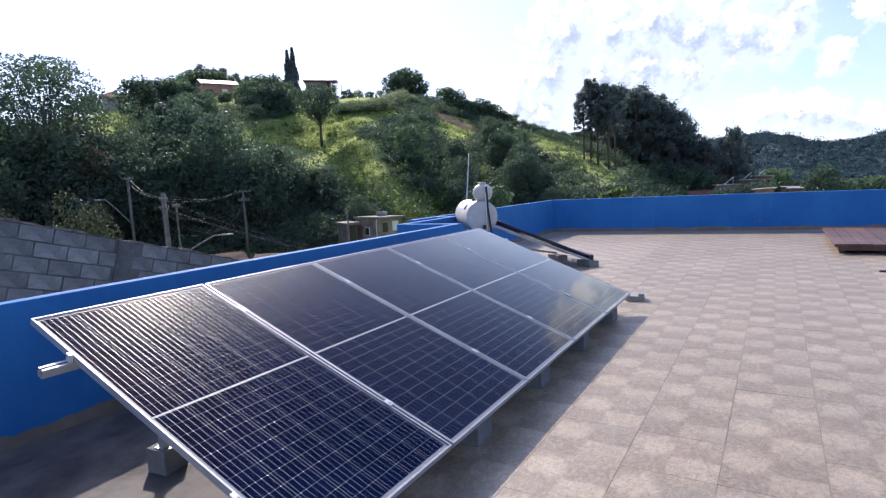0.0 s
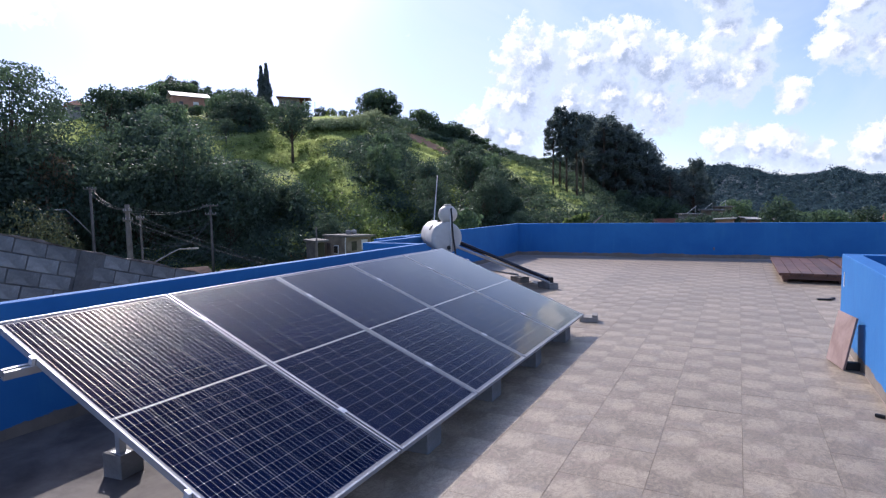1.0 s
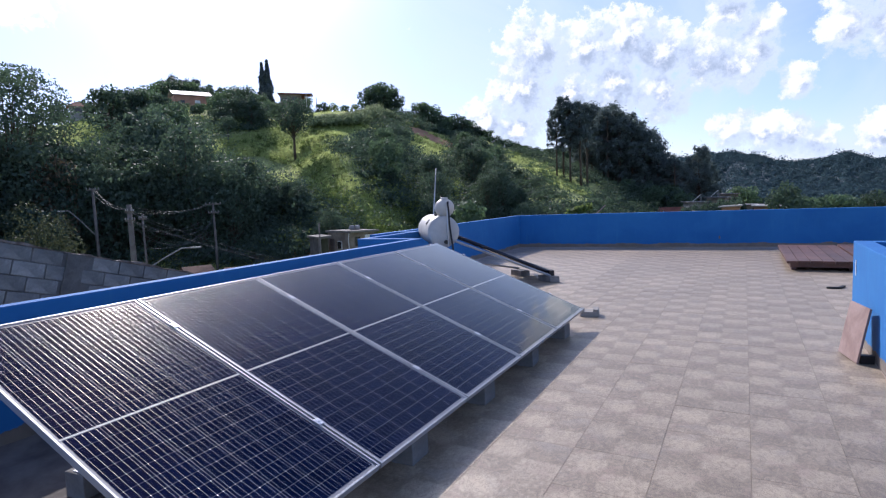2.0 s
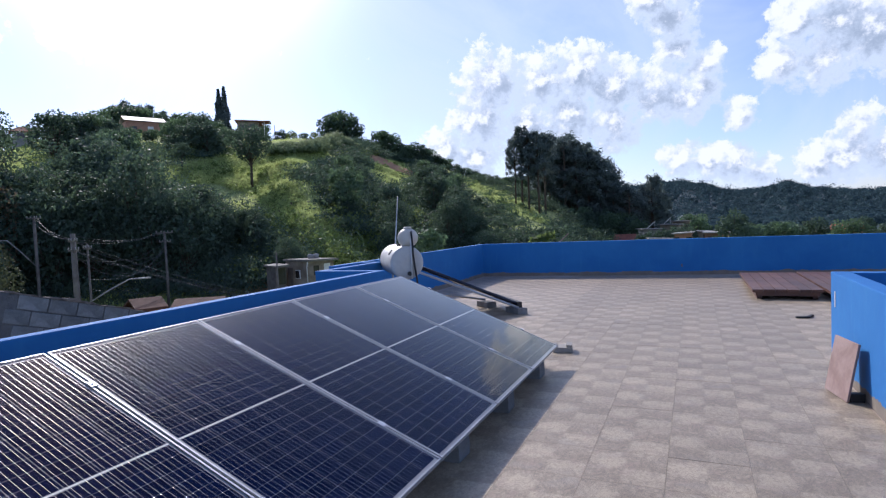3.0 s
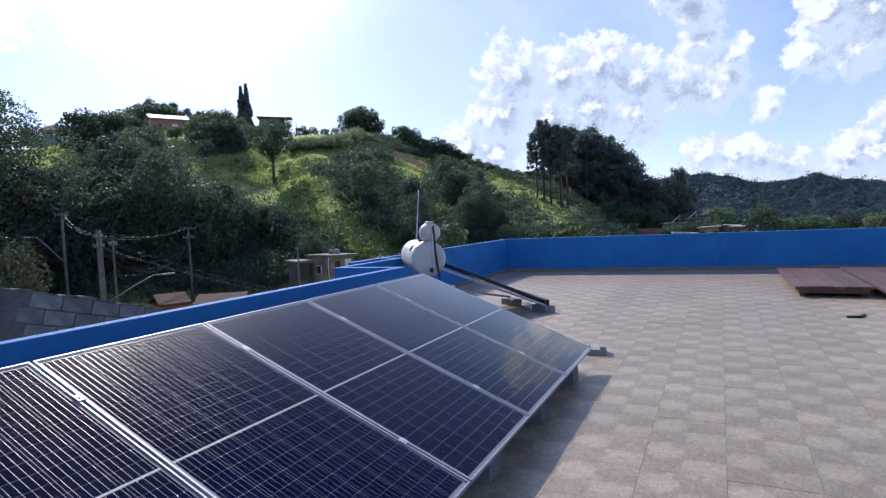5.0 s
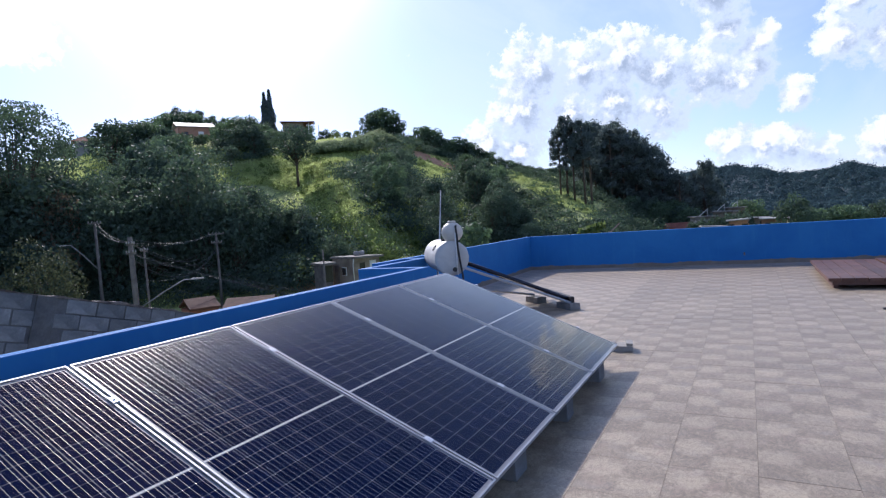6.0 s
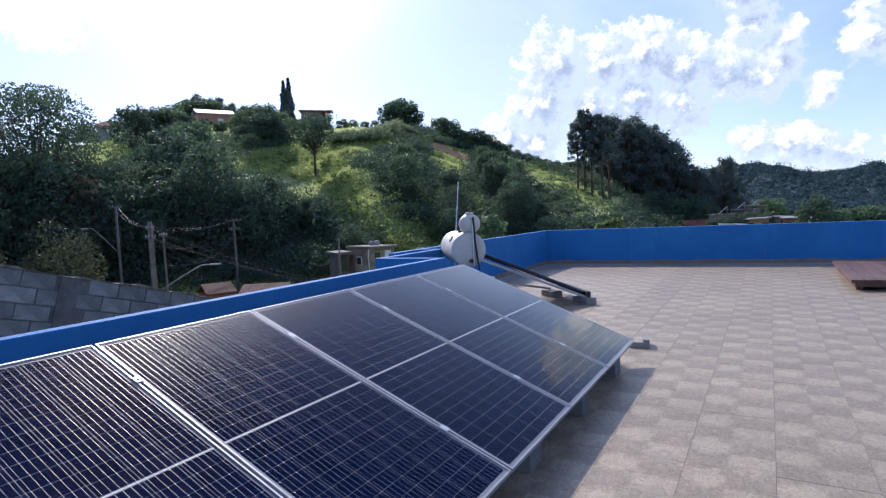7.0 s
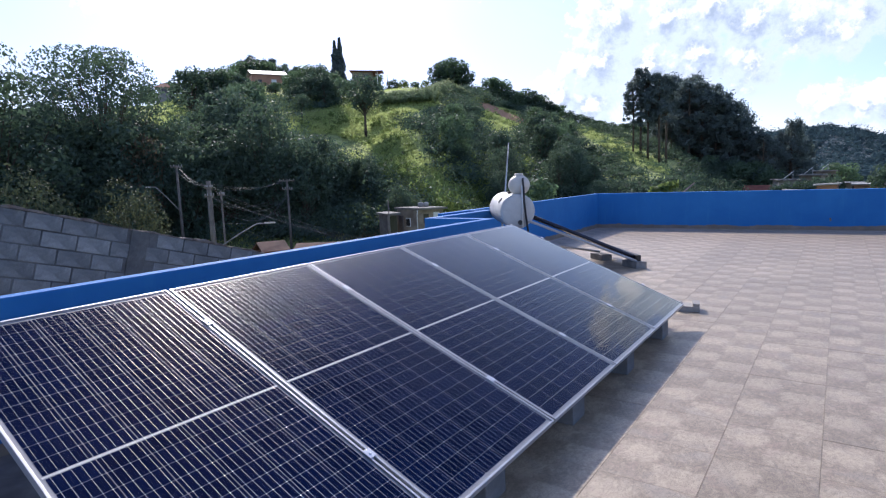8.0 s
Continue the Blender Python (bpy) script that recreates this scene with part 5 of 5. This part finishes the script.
# ---- houses beyond ----
def house(label, at, turn, w, d, h, wall_mat, roof_mat, roof="gable", rise=1.2, windows=(), over=0.4, porch=0.0):
    """Walls with set-in windows and a roof; w along local x, the front looks along -y."""
    top = thing("house", label, "house", Matrix.Translation(at) @ Matrix.Rotation(radians(turn), 4, "Z"))
    part("wall", block(-w / 2, w / 2, 0, d, -3.0, h), wall_mat, top)
    for x, z, ww, hh, lit in windows:
        win = part("window", block(x - ww / 2 - 0.06, x + ww / 2 + 0.06, -0.05, 0.02, z - 0.06, z + hh + 0.06), M_WHITE if lit else wall_mat, top, "small window frame")
        part("pane", block(x - ww / 2, x + ww / 2, -0.07, -0.051, z, z + hh), M_WHITE if lit else M_DARKGLASS, win, "window pane")
    bm = bmesh.new()
    if roof == "gable":
        for s in (0, 1):
            y0, y1, z0, z1 = (-over, d / 2, h, h + rise) if s == 0 else (d / 2, d + over, h + rise, h)
            v = [bm.verts.new(p) for p in ((-w / 2 - over, y0, z0), (w / 2 + over, y0, z0), (w / 2 + over, y1, z1), (-w / 2 - over, y1, z1))]
            u2 = [bm.verts.new(p.co + Vector((0, 0, 0.14))) for p in v]
            for f in ((0, 1, 2, 3),):
                bm.faces.new([v[i] for i in reversed(f)])
                bm.faces.new([u2[i] for i in f])
            for i in range(4):
                bm.faces.new((v[i], v[(i + 1) % 4], u2[(i + 1) % 4], u2[i]))
    elif roof == "hip":
        base = [bm.verts.new(p) for p in ((-w / 2 - over, -over, h), (w / 2 + over, -over, h), (w / 2 + over, d + over, h), (-w / 2 - over, d + over, h))]
        tip = [bm.verts.new((-w * 0.12, d / 2, h + rise)), bm.verts.new((w * 0.12, d / 2, h + rise))]
        for f in ((base[0], base[1], tip[1], tip[0]), (base[1], base[2], tip[1]), (base[2], base[3], tip[0], tip[1]), (base[3], base[0], tip[0]), tuple(reversed(base))):
            bm.faces.new(f)
    else:
        box(bm, -w / 2 - over, w / 2 + over, -over - 0.4, d + over, h, h + 0.18)
        bmesh.ops.rotate(bm, cent=(0, d / 2, h), matrix=Matrix.Rotation(radians(rise), 3, "Y"), verts=bm.verts[:])
    part("roof", bm, roof_mat, top)
    if porch:
        for px in (w / 2 + porch - 0.1, w / 2 + porch * 0.5):
            part("porch_post", block(px - 0.07, px + 0.07, 0.1, 0.24, -3.0, h), M_WHITE, top)
        part("porch_roof", block(w / 2 + over, w / 2 + porch + 0.15, -0.2, d * 0.7, h, h + 0.16), roof_mat, top)
    return top


def house_at(label, az, el, r, turn, w, d, h, *args, **more):
    p = sight(az, el, r)
    return house(label, p, az + turn, w, d, h, *args, **more)


house_at("salmon house with a pale sheet roof on the hilltop", 51.0, 8.9, 166, 12, 9.0, 6.0, 3.4, M_WALL_PINK, M_ROOF_PALE, "gable", 1.5, ((1.2, 1.0, 1.2, 1.2, True), (-2.5, 1.0, 1.0, 1.1, False)), 0.5)
house_at("flat-roofed brownish house with an open porch on the hilltop", 42.3, 9.1, 166, -6, 5.6, 6.0, 3.7, M_WALL_BEIGE, M_ROOF_CLAY, "flat", 2.5, ((-1.6, 1.5, 1.2, 1.2, False), (1.2, 0.9, 1.3, 2.0, False)), 0.6, 3.0)
hill_post = bmesh.new()
tube(hill_post, [spot(39.87, 166, -0.3), sight(39.87, 10.05, 166)], [0.11, 0.08], 7)
tagged(part("wooden_post", hill_post, M_POLE), "thin bare post beside the hilltop house", "post")
house_at("small pavilion with a hipped roof on the hilltop", 60.0, 8.0, 160, 0, 3.4, 3.4, 2.2, M_WALL_GREY, M_ROOF_CLAY, "hip", 1.3, ((0, 0.8, 1.6, 1.0, False),), 0.7)
house_at("raw grey rendered house among the hilltop trees", 57.0, 7.6, 158, 10, 4.2, 4.0, 2.9, M_WALL_GREY, M_ROOF_CEMENT, "flat", 2.0, ((1.0, 1.2, 0.9, 0.9, False),), 0.2)
HOME_TURN = 72.5
home_corner = sight(37.5, -3.05, 52)
home_at = home_corner + Matrix.Rotation(radians(HOME_TURN), 3, "Z") @ Vector((1.5, 0.0, -2.25))
home = house("small stained beige house with a slab roof at the hill foot", home_at, HOME_TURN, 3.0, 3.3, 2.1, M_WALL_BEIGE, M_SLAB, "flat", 1.2, ((-0.50, 0.85, 0.58, 0.85, False), (0.72, 0.95, 0.58, 0.80, True)), 0.16)
side_window = part("window", block(-1.57, -1.49, 1.0, 1.7, 0.55, 1.35), M_WHITE, home, "small window frame")
part("pane", block(-1.60, -1.571, 1.06, 1.64, 0.61, 1.29), M_DARKGLASS, side_window, "window pane")
part("door", block(-1.57, -1.49, 2.2, 2.9, -0.4, 1.5), M_POLE, home, "weathered wooden door")
downpipe = bmesh.new()
tube(downpipe, [(-1.60, -0.30, 2.1), (-1.54, -0.08, 1.6), (-1.42, -0.08, -2.6)], 0.04, 8)
part("downpipe", downpipe, M_WHITE, home, "pale rain downpipe at the corner")
for dx, cask_mat in ((0.0, M_WALL_GREY), (0.62, M_ROOF_CEMENT)):
    cask = lathe(bmesh.new(), [(0.24, 0), (0.27, 0.20), (0.27, 0.32), (0.20, 0.40), (0.08, 0.43)], 20)
    ob = tagged(part("roof_cistern", cask, cask_mat), "pale plastic water cistern standing on a slab roof", "cistern", "cisterns on the slab roof")
    ob.matrix_basis = Matrix.Translation(home_at + Matrix.Rotation(radians(HOME_TURN), 3, "Z") @ Vector((0.1 + dx, 1.6, 2.28)))
house_at("lean-to shed with a worn sheet roof beside a beige house", 40.0, -5.5, 53, 20, 0.9, 2.4, 1.8, M_POLE, M_SLAB, "flat", -3.0, ((0.1, 0.2, 0.7, 1.5, False),), 0.2)
house_at("tiny grey hut beside the red earth on the hilltop", 31.9, 7.6, 167, 0, 2.6, 2.6, 2.0, M_WALL_GREY, M_ROOF_CEMENT, "flat", 3.0, ((0.4, 0.7, 0.7, 0.8, False),), 0.2)
house_at("low brick house with a clay tile roof in the street below", 51.4, -9.05, 40, 15, 1.7, 2.6, 1.7, M_WALL_BRICK, M_ROOF_OLD, "gable", 0.55, ((0.2, 0.6, 0.5, 0.7, False),), 0.12)
house_at("low brick house with a worn brown roof in the street below", 47.7, -9.0, 41, -12, 3.0, 3.0, 1.5, M_WALL_BRICK, M_ROOF_OLD, "gable", 0.45, ((-0.8, 0.5, 0.5, 0.7, False), (0.7, 0.5, 0.5, 0.7, False)), 0.15)
for az, el, r, turn, w, wm, rm, kind, rise, lab in ((4.7, -3.45, 120, 4, 9, M_WALL_GREY, M_ROOF_CLAY, "gable", 1.1, "valley house with a long clay tile roof"),
                                              (2.2, -3.3, 128, -3, 6, M_WALL_PINK, M_ROOF_CLAY, "gable", 1.0, "valley house with a low clay tile roof"),
                                              (3.5, -2.56, 112, 12, 3.4, M_WALL_GREY, M_SLAB, "flat", 1.0, "grey valley house with a slab roof carrying a collector"),
                                              (2.1, -2.13, 118, -8, 3.2, M_WALL_BEIGE, M_SLAB, "flat", 1.0, "beige valley house with a slab roof carrying a collector"),
                                              (1.0, -1.78, 124, 5, 3.0, M_WALL_BEIGE, M_SLAB, "flat", 1.0, "far valley house with a slab roof carrying a collector"),
                                              (2.9, -3.55, 105, 10, 3.2, M_WALL_BEIGE, M_ROOF_CEMENT, "flat", 3.0, "beige valley house with a pale roof"),
                                              (0.9, -3.10, 104, -5, 2.6, M_WALL_PINK, M_ROOF_CEMENT, "flat", -3.0, "brick-coloured valley house with a pale sheet roof"),
                                              (-0.6, -2.7, 135, 8, 5, M_WALL_BEIGE, M_ROOF_CEMENT, "flat", 2.0, "beige flat-roofed valley house"),
                                              (-1.9, -3.0, 118, 0, 4, M_WALL_PINK, M_ROOF_CEMENT, "flat", 2.0, "small reddish valley house with a slab roof"),
                                              (-7.7, -2.85, 190, 10, 5, M_WALL_BEIGE, M_ROOF_PALE, "gable", 1.4, "valley house with a broad pale roof"),
                                              (-11.4, -2.6, 180, -15, 6, M_WALL_PINK, M_ROOF_CLAY, "gable", 1.4, "valley house with a clay roof"),
                                              (5.6, -2.2, 230, 12, 7, M_WALL_GREY, M_ROOF_CEMENT, "gable", 1.2, "far grey valley house")):
    house_at(lab, az, el, r, turn, w, 5.0, 2.3, wm, rm, kind, rise, ((-1.0, 0.8, 0.9, 0.9, False), (1.0, 0.8, 0.9, 0.9, False)))


def roof_collector(az, el, r, long):
    """A tilted flat collector on two legs, standing on a slab roof."""
    top = thing("solar_collector", "bright tilted solar collector on a slab roof", "solar collector", Matrix.Translation(sight(az, el, r)) @ Matrix.Rotation(radians(az), 4, "Z"), "collectors on the valley roofs")
    sheet = block(-long / 2, long / 2, -0.7, 0.7, -0.04, 0.04, bevel=0.01)
    bmesh.ops.transform(sheet, matrix=pose(0, 0, 0.70, 0, -42, 0), verts=sheet.verts[:])
    # the glint of the sun on the sheet is put in as white paint
    part("sheet", sheet, M_WHITE, top, "collector sheet in white paint that stands for its sun glint")
    for y in (-0.5, 0.5):
        part("leg", block(long * 0.32, long * 0.32 + 0.06, y - 0.03, y + 0.03, 0.0, 0.70 + long * 0.28), M_STEEL, top, "thin steel leg")
        part("leg", block(-long * 0.34, -long * 0.34 + 0.06, y - 0.03, y + 0.03, 0.0, 0.70 - long * 0.28), M_STEEL, top, "thin steel leg")


for az, el, r, long in ((3.66, -2.56 + math.degrees(2.50 / 112), 112.6, 1.9), (2.21, -2.13 + math.degrees(2.50 / 118), 118.6, 1.7), (1.08, -1.78 + math.degrees(2.50 / 124), 124.6, 1.3)):
    roof_collector(az, el, r, long)
plant_to(oak_b, -3.4, 105, 0.1, 0.95)
plant_to(oak_a, -4.6, 112, -1.3, 1.1)
plant_to(oak_a, 0.2, 175, -0.05, 1.25)
for az, r, el, wide in ((4.6, 107, -1.75, 0.9), (3.9, 107, -1.5, 0.8), (3.0, 108, -1.6, 0.9), (2.4, 109, -1.3, 0.9), (1.6, 108, -1.2, 0.8), (0.9, 109, -1.0, 0.8), (0.3, 107, -1.2, 0.8)):
    plant_to(oak_b, az, r, el, wide)

# ---- growth right behind the far wall ----
creeper = np.random.default_rng(61)
twig = bmesh.new()
twig_at = [sight(13.7, -2.6, 17.5), sight(13.5, -2.0, 17.5), sight(12.9, -1.75, 17.5)]
tube(twig, twig_at, [0.02, 0.014, 0.006], 6)
vine = thing("creeper", "yellow-green creeper reaching over the far wall", "plant")
part("stem", twig, M_BARK, vine)
lobes = [(tuple(sight(a, e, 17.5)), (0.15, 0.15, 0.09)) for a, e in ((14.2, -1.95), (13.8, -1.8), (13.3, -1.6), (12.9, -1.55), (13.6, -2.1), (14.5, -2.1))]
part("leaves", leafy("leaves", creeper, lobes, 260, 0.10), M_LEAF_LIGHT, vine)
cane = bmesh.new()
tube(cane, [sight(12.4, -2.6, 17.0), sight(11.1, -1.42, 17.0)], [0.022, 0.016], 6)
tagged(part("wooden_stick", cane, M_PLY), "pale wooden stick leaning behind the far wall", "stick")
shrub = thing("broad_leaved_shrub", "shrub with large pale leaves behind the terrace", "shrub")
stem = bmesh.new()
foot = spot(25.2, 60)
tube(stem, [foot + Vector((0, 0, -0.3)), sight(25.2, -1.6, 60)], [0.09, 0.03], 6)
part("stem", stem, M_BARK, shrub)
lobes = [(tuple(sight(25.2 + a, e, 60)), (0.9, 0.9, 0.7)) for a, e in ((-0.9, -1.5), (0.0, -1.1), (0.7, -1.6), (-0.5, -2.3), (0.6, -2.5))]
part("leaves", leafy("leaves", creeper, lobes, 620, 0.26), M_LEAF, shrub)


# ---- street poles and wires ----
def utility_pole(label, az, el, r, thick, arms, lamp=None):
    tip = sight(az, el, r)
    foot = float(height(az, r)) - 0.3
    tall = tip.z - foot
    top = thing("utility_pole", label, "utility pole", Matrix.Translation((tip.x, tip.y, foot)) @ Matrix.Rotation(radians(az), 4, "Z"))
    pole = bmesh.new()
    tube(pole, [(0.0, 0, 0), (0.02, 0, tall * 0.5), (0.0, 0, tall)], [thick * 1.25, thick, thick * 0.8], 10)
    part("pole", pole, M_POLE, top)
    for drop, wide in arms:
        part("crossarm", block(-wide / 2, wide / 2, -thick - 0.10, -thick, tall - drop - 0.05, tall - drop + 0.05), M_POLE, top, "weathered crossarm")
        for x in (-wide * 0.45, -wide * 0.2, wide * 0.2, wide * 0.45):
            pin = lathe(bmesh.new(), [(0.03, 0), (0.05, 0.04), (0.035, 0.09), (0.045, 0.13), (0.02, 0.16)], 8)
            bmesh.ops.translate(pin, vec=(x, -thick - 0.05, tall - drop + 0.05), verts=pin.verts[:])
            part("insulator", pin, M_WALL_GREY, top)
    if lamp:
        drop, out, up = lamp
        arm = bmesh.new()
        tube(arm, [(0, 0, tall - drop), (out * 0.5, -0.05, tall - drop + up * 0.62), (out * 0.85, -0.05, tall - drop + up), (out, -0.05, tall - drop + up)], 0.045, 8)
        a = part("lamp_arm", arm, M_WALL_GREY, top, "curved steel lamp arm")
        head = block(min(out, out * 1.22), max(out, out * 1.22), -0.15, 0.05, tall - drop + up - 0.05, tall - drop + up + 0.06, bevel=0.03)
        part("lamp_head", head, M_ROOF_CEMENT, a, "pale street lamp head")
    return tip


tip1 = utility_pole("thin weathered street pole carrying a lamp arm", 59.6, 1.95, 58, 0.13, ((0.15, 1.0),), (4.2, -2.2, 2.3))
tip2 = utility_pole("thick leaning weathered power pole hung with cables", 57.0, 0.45, 44, 0.19, ((0.5, 0.5), (1.1, 0.6)), (5.0, 3.6, 1.75))
tip3 = utility_pole("weathered power pole with crossarms and many cables", 50.0, 0.35, 60, 0.12, ((0.15, 1.5), (1.0, 1.0)))
utility_pole("thin pale concrete post beside the small house", 40.3, -2.1, 48, 0.07, ())
tip5 = utility_pole("thin street pole half hidden by trees", 56.0, -0.5, 46, 0.08, ((0.3, 0.5),))
mast_top = sight(28.0, 3.0, 14.6)
mast = bmesh.new()
tube(mast, [(mast_top.x - 0.36, mast_top.y - 0.04, -6.0), (mast_top.x - 0.20, mast_top.y, 0.4), tuple(mast_top)], [0.03, 0.022, 0.014], 8)
tagged(part("mast", mast, M_STEEL), "thin grey metal mast rising behind the terrace", "mast")


def cable_run(label, a, b, spread, count, sag, seed, radius=0.015):
    rng = np.random.default_rng(seed)
    top = thing("power_cables", label, "cables")
    for k in range(count):
        p = Vector(a) + Vector(rng.normal(size=3)) * spread[0]
        q = Vector(b) + Vector(rng.normal(size=3)) * spread[1]
        dip = sag * rng.uniform(0.35, 1.5)
        bm = bmesh.new()
        tube(bm, [p.lerp(q, t) - Vector((0, 0, 4 * dip * t * (1 - t))) for t in (0, 0.125, 0.25, 0.375, 0.5, 0.625, 0.75, 0.875, 1)], radius * rng.uniform(0.6, 1.3), 5)
        part("cable", bm, M_CABLE, top, "sagging cable")


down = Vector((0, 0, -1))
cable_run("sagging power cables between two street poles", tip1 + 0.2 * down, tip2 + 0.3 * down, (0.25, 0.15), 3, 0.5, 1)
cable_run("straight power cables along the pole tops", tip2 + 0.3 * down, tip3 + 0.2 * down, (0.15, 0.25), 3, 0.5, 8)
cable_run("tangle of sagging cables between power poles", tip2 + 1.4 * down, tip3 + 1.6 * down, (0.45, 0.40), 5, 1.5, 2)
cable_run("lower telephone cables between power poles", tip5 + 3.0 * down, tip3 + 4.0 * down, (0.6, 0.9), 4, 0.9, 3)
cable_run("long power cables running down past the small house", tip2 + 1.0 * down, sight(37.0, -7.0, 44), (0.35, 0.25), 4, 0.5, 4)
cable_run("cables running along the street below", tip3 + 4.2 * down, sight(40, -7.0, 50), (0.4, 0.3), 3, 0.6, 5)

# ---- pieces: blocks of the neighbour's wall ----
rngp = random.Random(4)


def rough_block(w, h, seed):
    bm = block(-0.06, 0.0, -w / 2, w / 2, -h / 2, h / 2, bevel=0.006)
    for v in bm.verts:
        v.co += 0.004 * noise.noise_vector(v.co * 17.0 + Vector((seed, 0, 0)))
    data = bpy.data.meshes.new("block")
    bm.to_mesh(data)
    bm.free()
    data.materials.append(M_MASONRY)
    return data


full = [rough_block(0.382, 0.183, s) for s in range(4)]
PILLAR = (1.46, 1.66)
for row in range(9):
    z = -0.125 - 0.2 * row
    y = -3.2 + (0.2 if row % 2 else 0.0)
    while y < 7.5:
        if not (PILLAR[0] < y < PILLAR[1]):
            b = part("block", full[rngp.randrange(4)], M_MASONRY, neighbour)
            b.location = (rngp.uniform(-0.004, 0.004), y, z)
            b.rotation_euler = (rngp.uniform(-0.008, 0.008), 0, rngp.uniform(-0.01, 0.01))
        y += 0.4
pillar = block(-0.05, 0.012, PILLAR[0] - 0.02, PILLAR[1] + 0.02, -2.0, -0.03, bevel=0.01)
part("pillar", pillar, M_MORTAR, neighbour, "smeared cement pillar between the blocks")
coping = bmesh.new()
n_seg = 160
ring = []
for i in range(n_seg + 1):
    y = -5.0 + 13.0 * i / n_seg
    hgt = -0.008 + 0.012 * math.sin(3.1 * y) + 0.012 * math.sin(7.7 * y + 1) + 0.008 * math.sin(23.0 * y)
    ring.append([coping.verts.new((x, y, zz)) for x, zz in ((-0.21, -0.03), (0.012 + 0.006 * math.sin(9 * y), -0.03), (0.004, hgt), (-0.2, hgt))])
for a, b in zip(ring, ring[1:]):
    for k in range(4):
        coping.faces.new((a[k], a[(k + 1) % 4], b[(k + 1) % 4], b[k]))
part("coping", coping, M_COPING, neighbour, "uneven cement coping along the wall top")

# ---- pieces: floor tiles ----
STEP, TILE, TILE_Y = 0.465, 0.46405, 0.46485
X0, Y0 = 0.24, 2.47


def tile_parts(cx, cy, lift=0.0):
    h, k, c = TILE / 2, TILE_Y / 2, 0.0009
    low = [(cx - h, cy - k, -0.0115), (cx + h, cy - k, -0.0115), (cx + h, cy + k, -0.0115), (cx - h, cy + k, -0.0115)]
    rim = [(x, y, -0.002 + lift) for x, y, _ in low]
    face = [(cx - h + c, cy - k + c, lift), (cx + h - c, cy - k + c, lift), (cx + h - c, cy + k - c, lift), (cx - h + c, cy + k - c, lift)]
    return low + rim + face


TILE_FACES = [(8, 9, 10, 11)] + [(i + 4, (i + 1) % 4 + 4, (i + 1) % 4 + 8, i + 8) for i in range(4)] + [(i, (i + 1) % 4, (i + 1) % 4 + 4, i + 4) for i in range(4)]


def tile_mesh(name, spots):
    verts, faces, lots = [], [], []
    lot_rng = random.Random(8)
    for cx, cy in spots:
        at = len(verts)
        verts += tile_parts(cx, cy, lot_rng.uniform(-0.0008, 0.0008) if len(spots) > 1 else 0.0)
        faces += [tuple(at + i for i in f) for f in TILE_FACES]
        lots.append(lot_rng.random())
    data = bpy.data.meshes.new(name)
    data.from_pydata(verts, [], faces)
    uv = data.uv_layers.new(name="UVMap")
    co = np.array(verts)
    loops = np.zeros(len(data.loops), np.int32)
    data.loops.foreach_get("vertex_index", loops)
    centre = np.array(spots)[loops // 12]
    uv.data.foreach_set("uv", ((co[loops, :2] - centre) / TILE + 0.5).astype(np.float32).ravel())
    if len(spots) > 1:
        attr = data.attributes.new("lot", "FLOAT", "FACE")
        attr.data.foreach_set("value", np.repeat(np.array(lots, np.float32), len(TILE_FACES)))
    data.materials.append(M_TILE)
    return data


paving = tagged(new("floor_tiles"), "grey-beige patchwork patterned porcelain floor tiles", "floor", kind="structure")
single = tile_mesh("tile", [(0.0, 0.0)])
rest = []
for i in range(-9, 19):
    for j in range(-18, 27):
        cx, cy = X0 + (i + 0.5) * STEP, Y0 + (j + 0.5) * STEP
        if cy > 14.1 + 0.087 * (cx + 4.05) or cy < -5.7 or cx > 8.8 or cx < (-3.5 if cy < 8.2 else -3.95):
            continue
        if cy < 6.4 and cx < -0.7:
            continue
        if STAIR_X - 0.22 < cx < 5.5 and 0.4 < cy < STAIR_Y + 0.2:
            if cx > STAIR_X:
                continue
        if -0.70 < cx < 2.6 and 0.0 < cy < 14.0:
            ob = new("tile", single)
            ob.parent = paving
            ob.location = (cx, cy, random.uniform(-0.0008, 0.0008))
        else:
            rest.append((cx, cy))
tagged(part("more_tiles", tile_mesh("more_tiles", rest), M_TILE, paving), "more of the same floor tiles", kind="stuff")
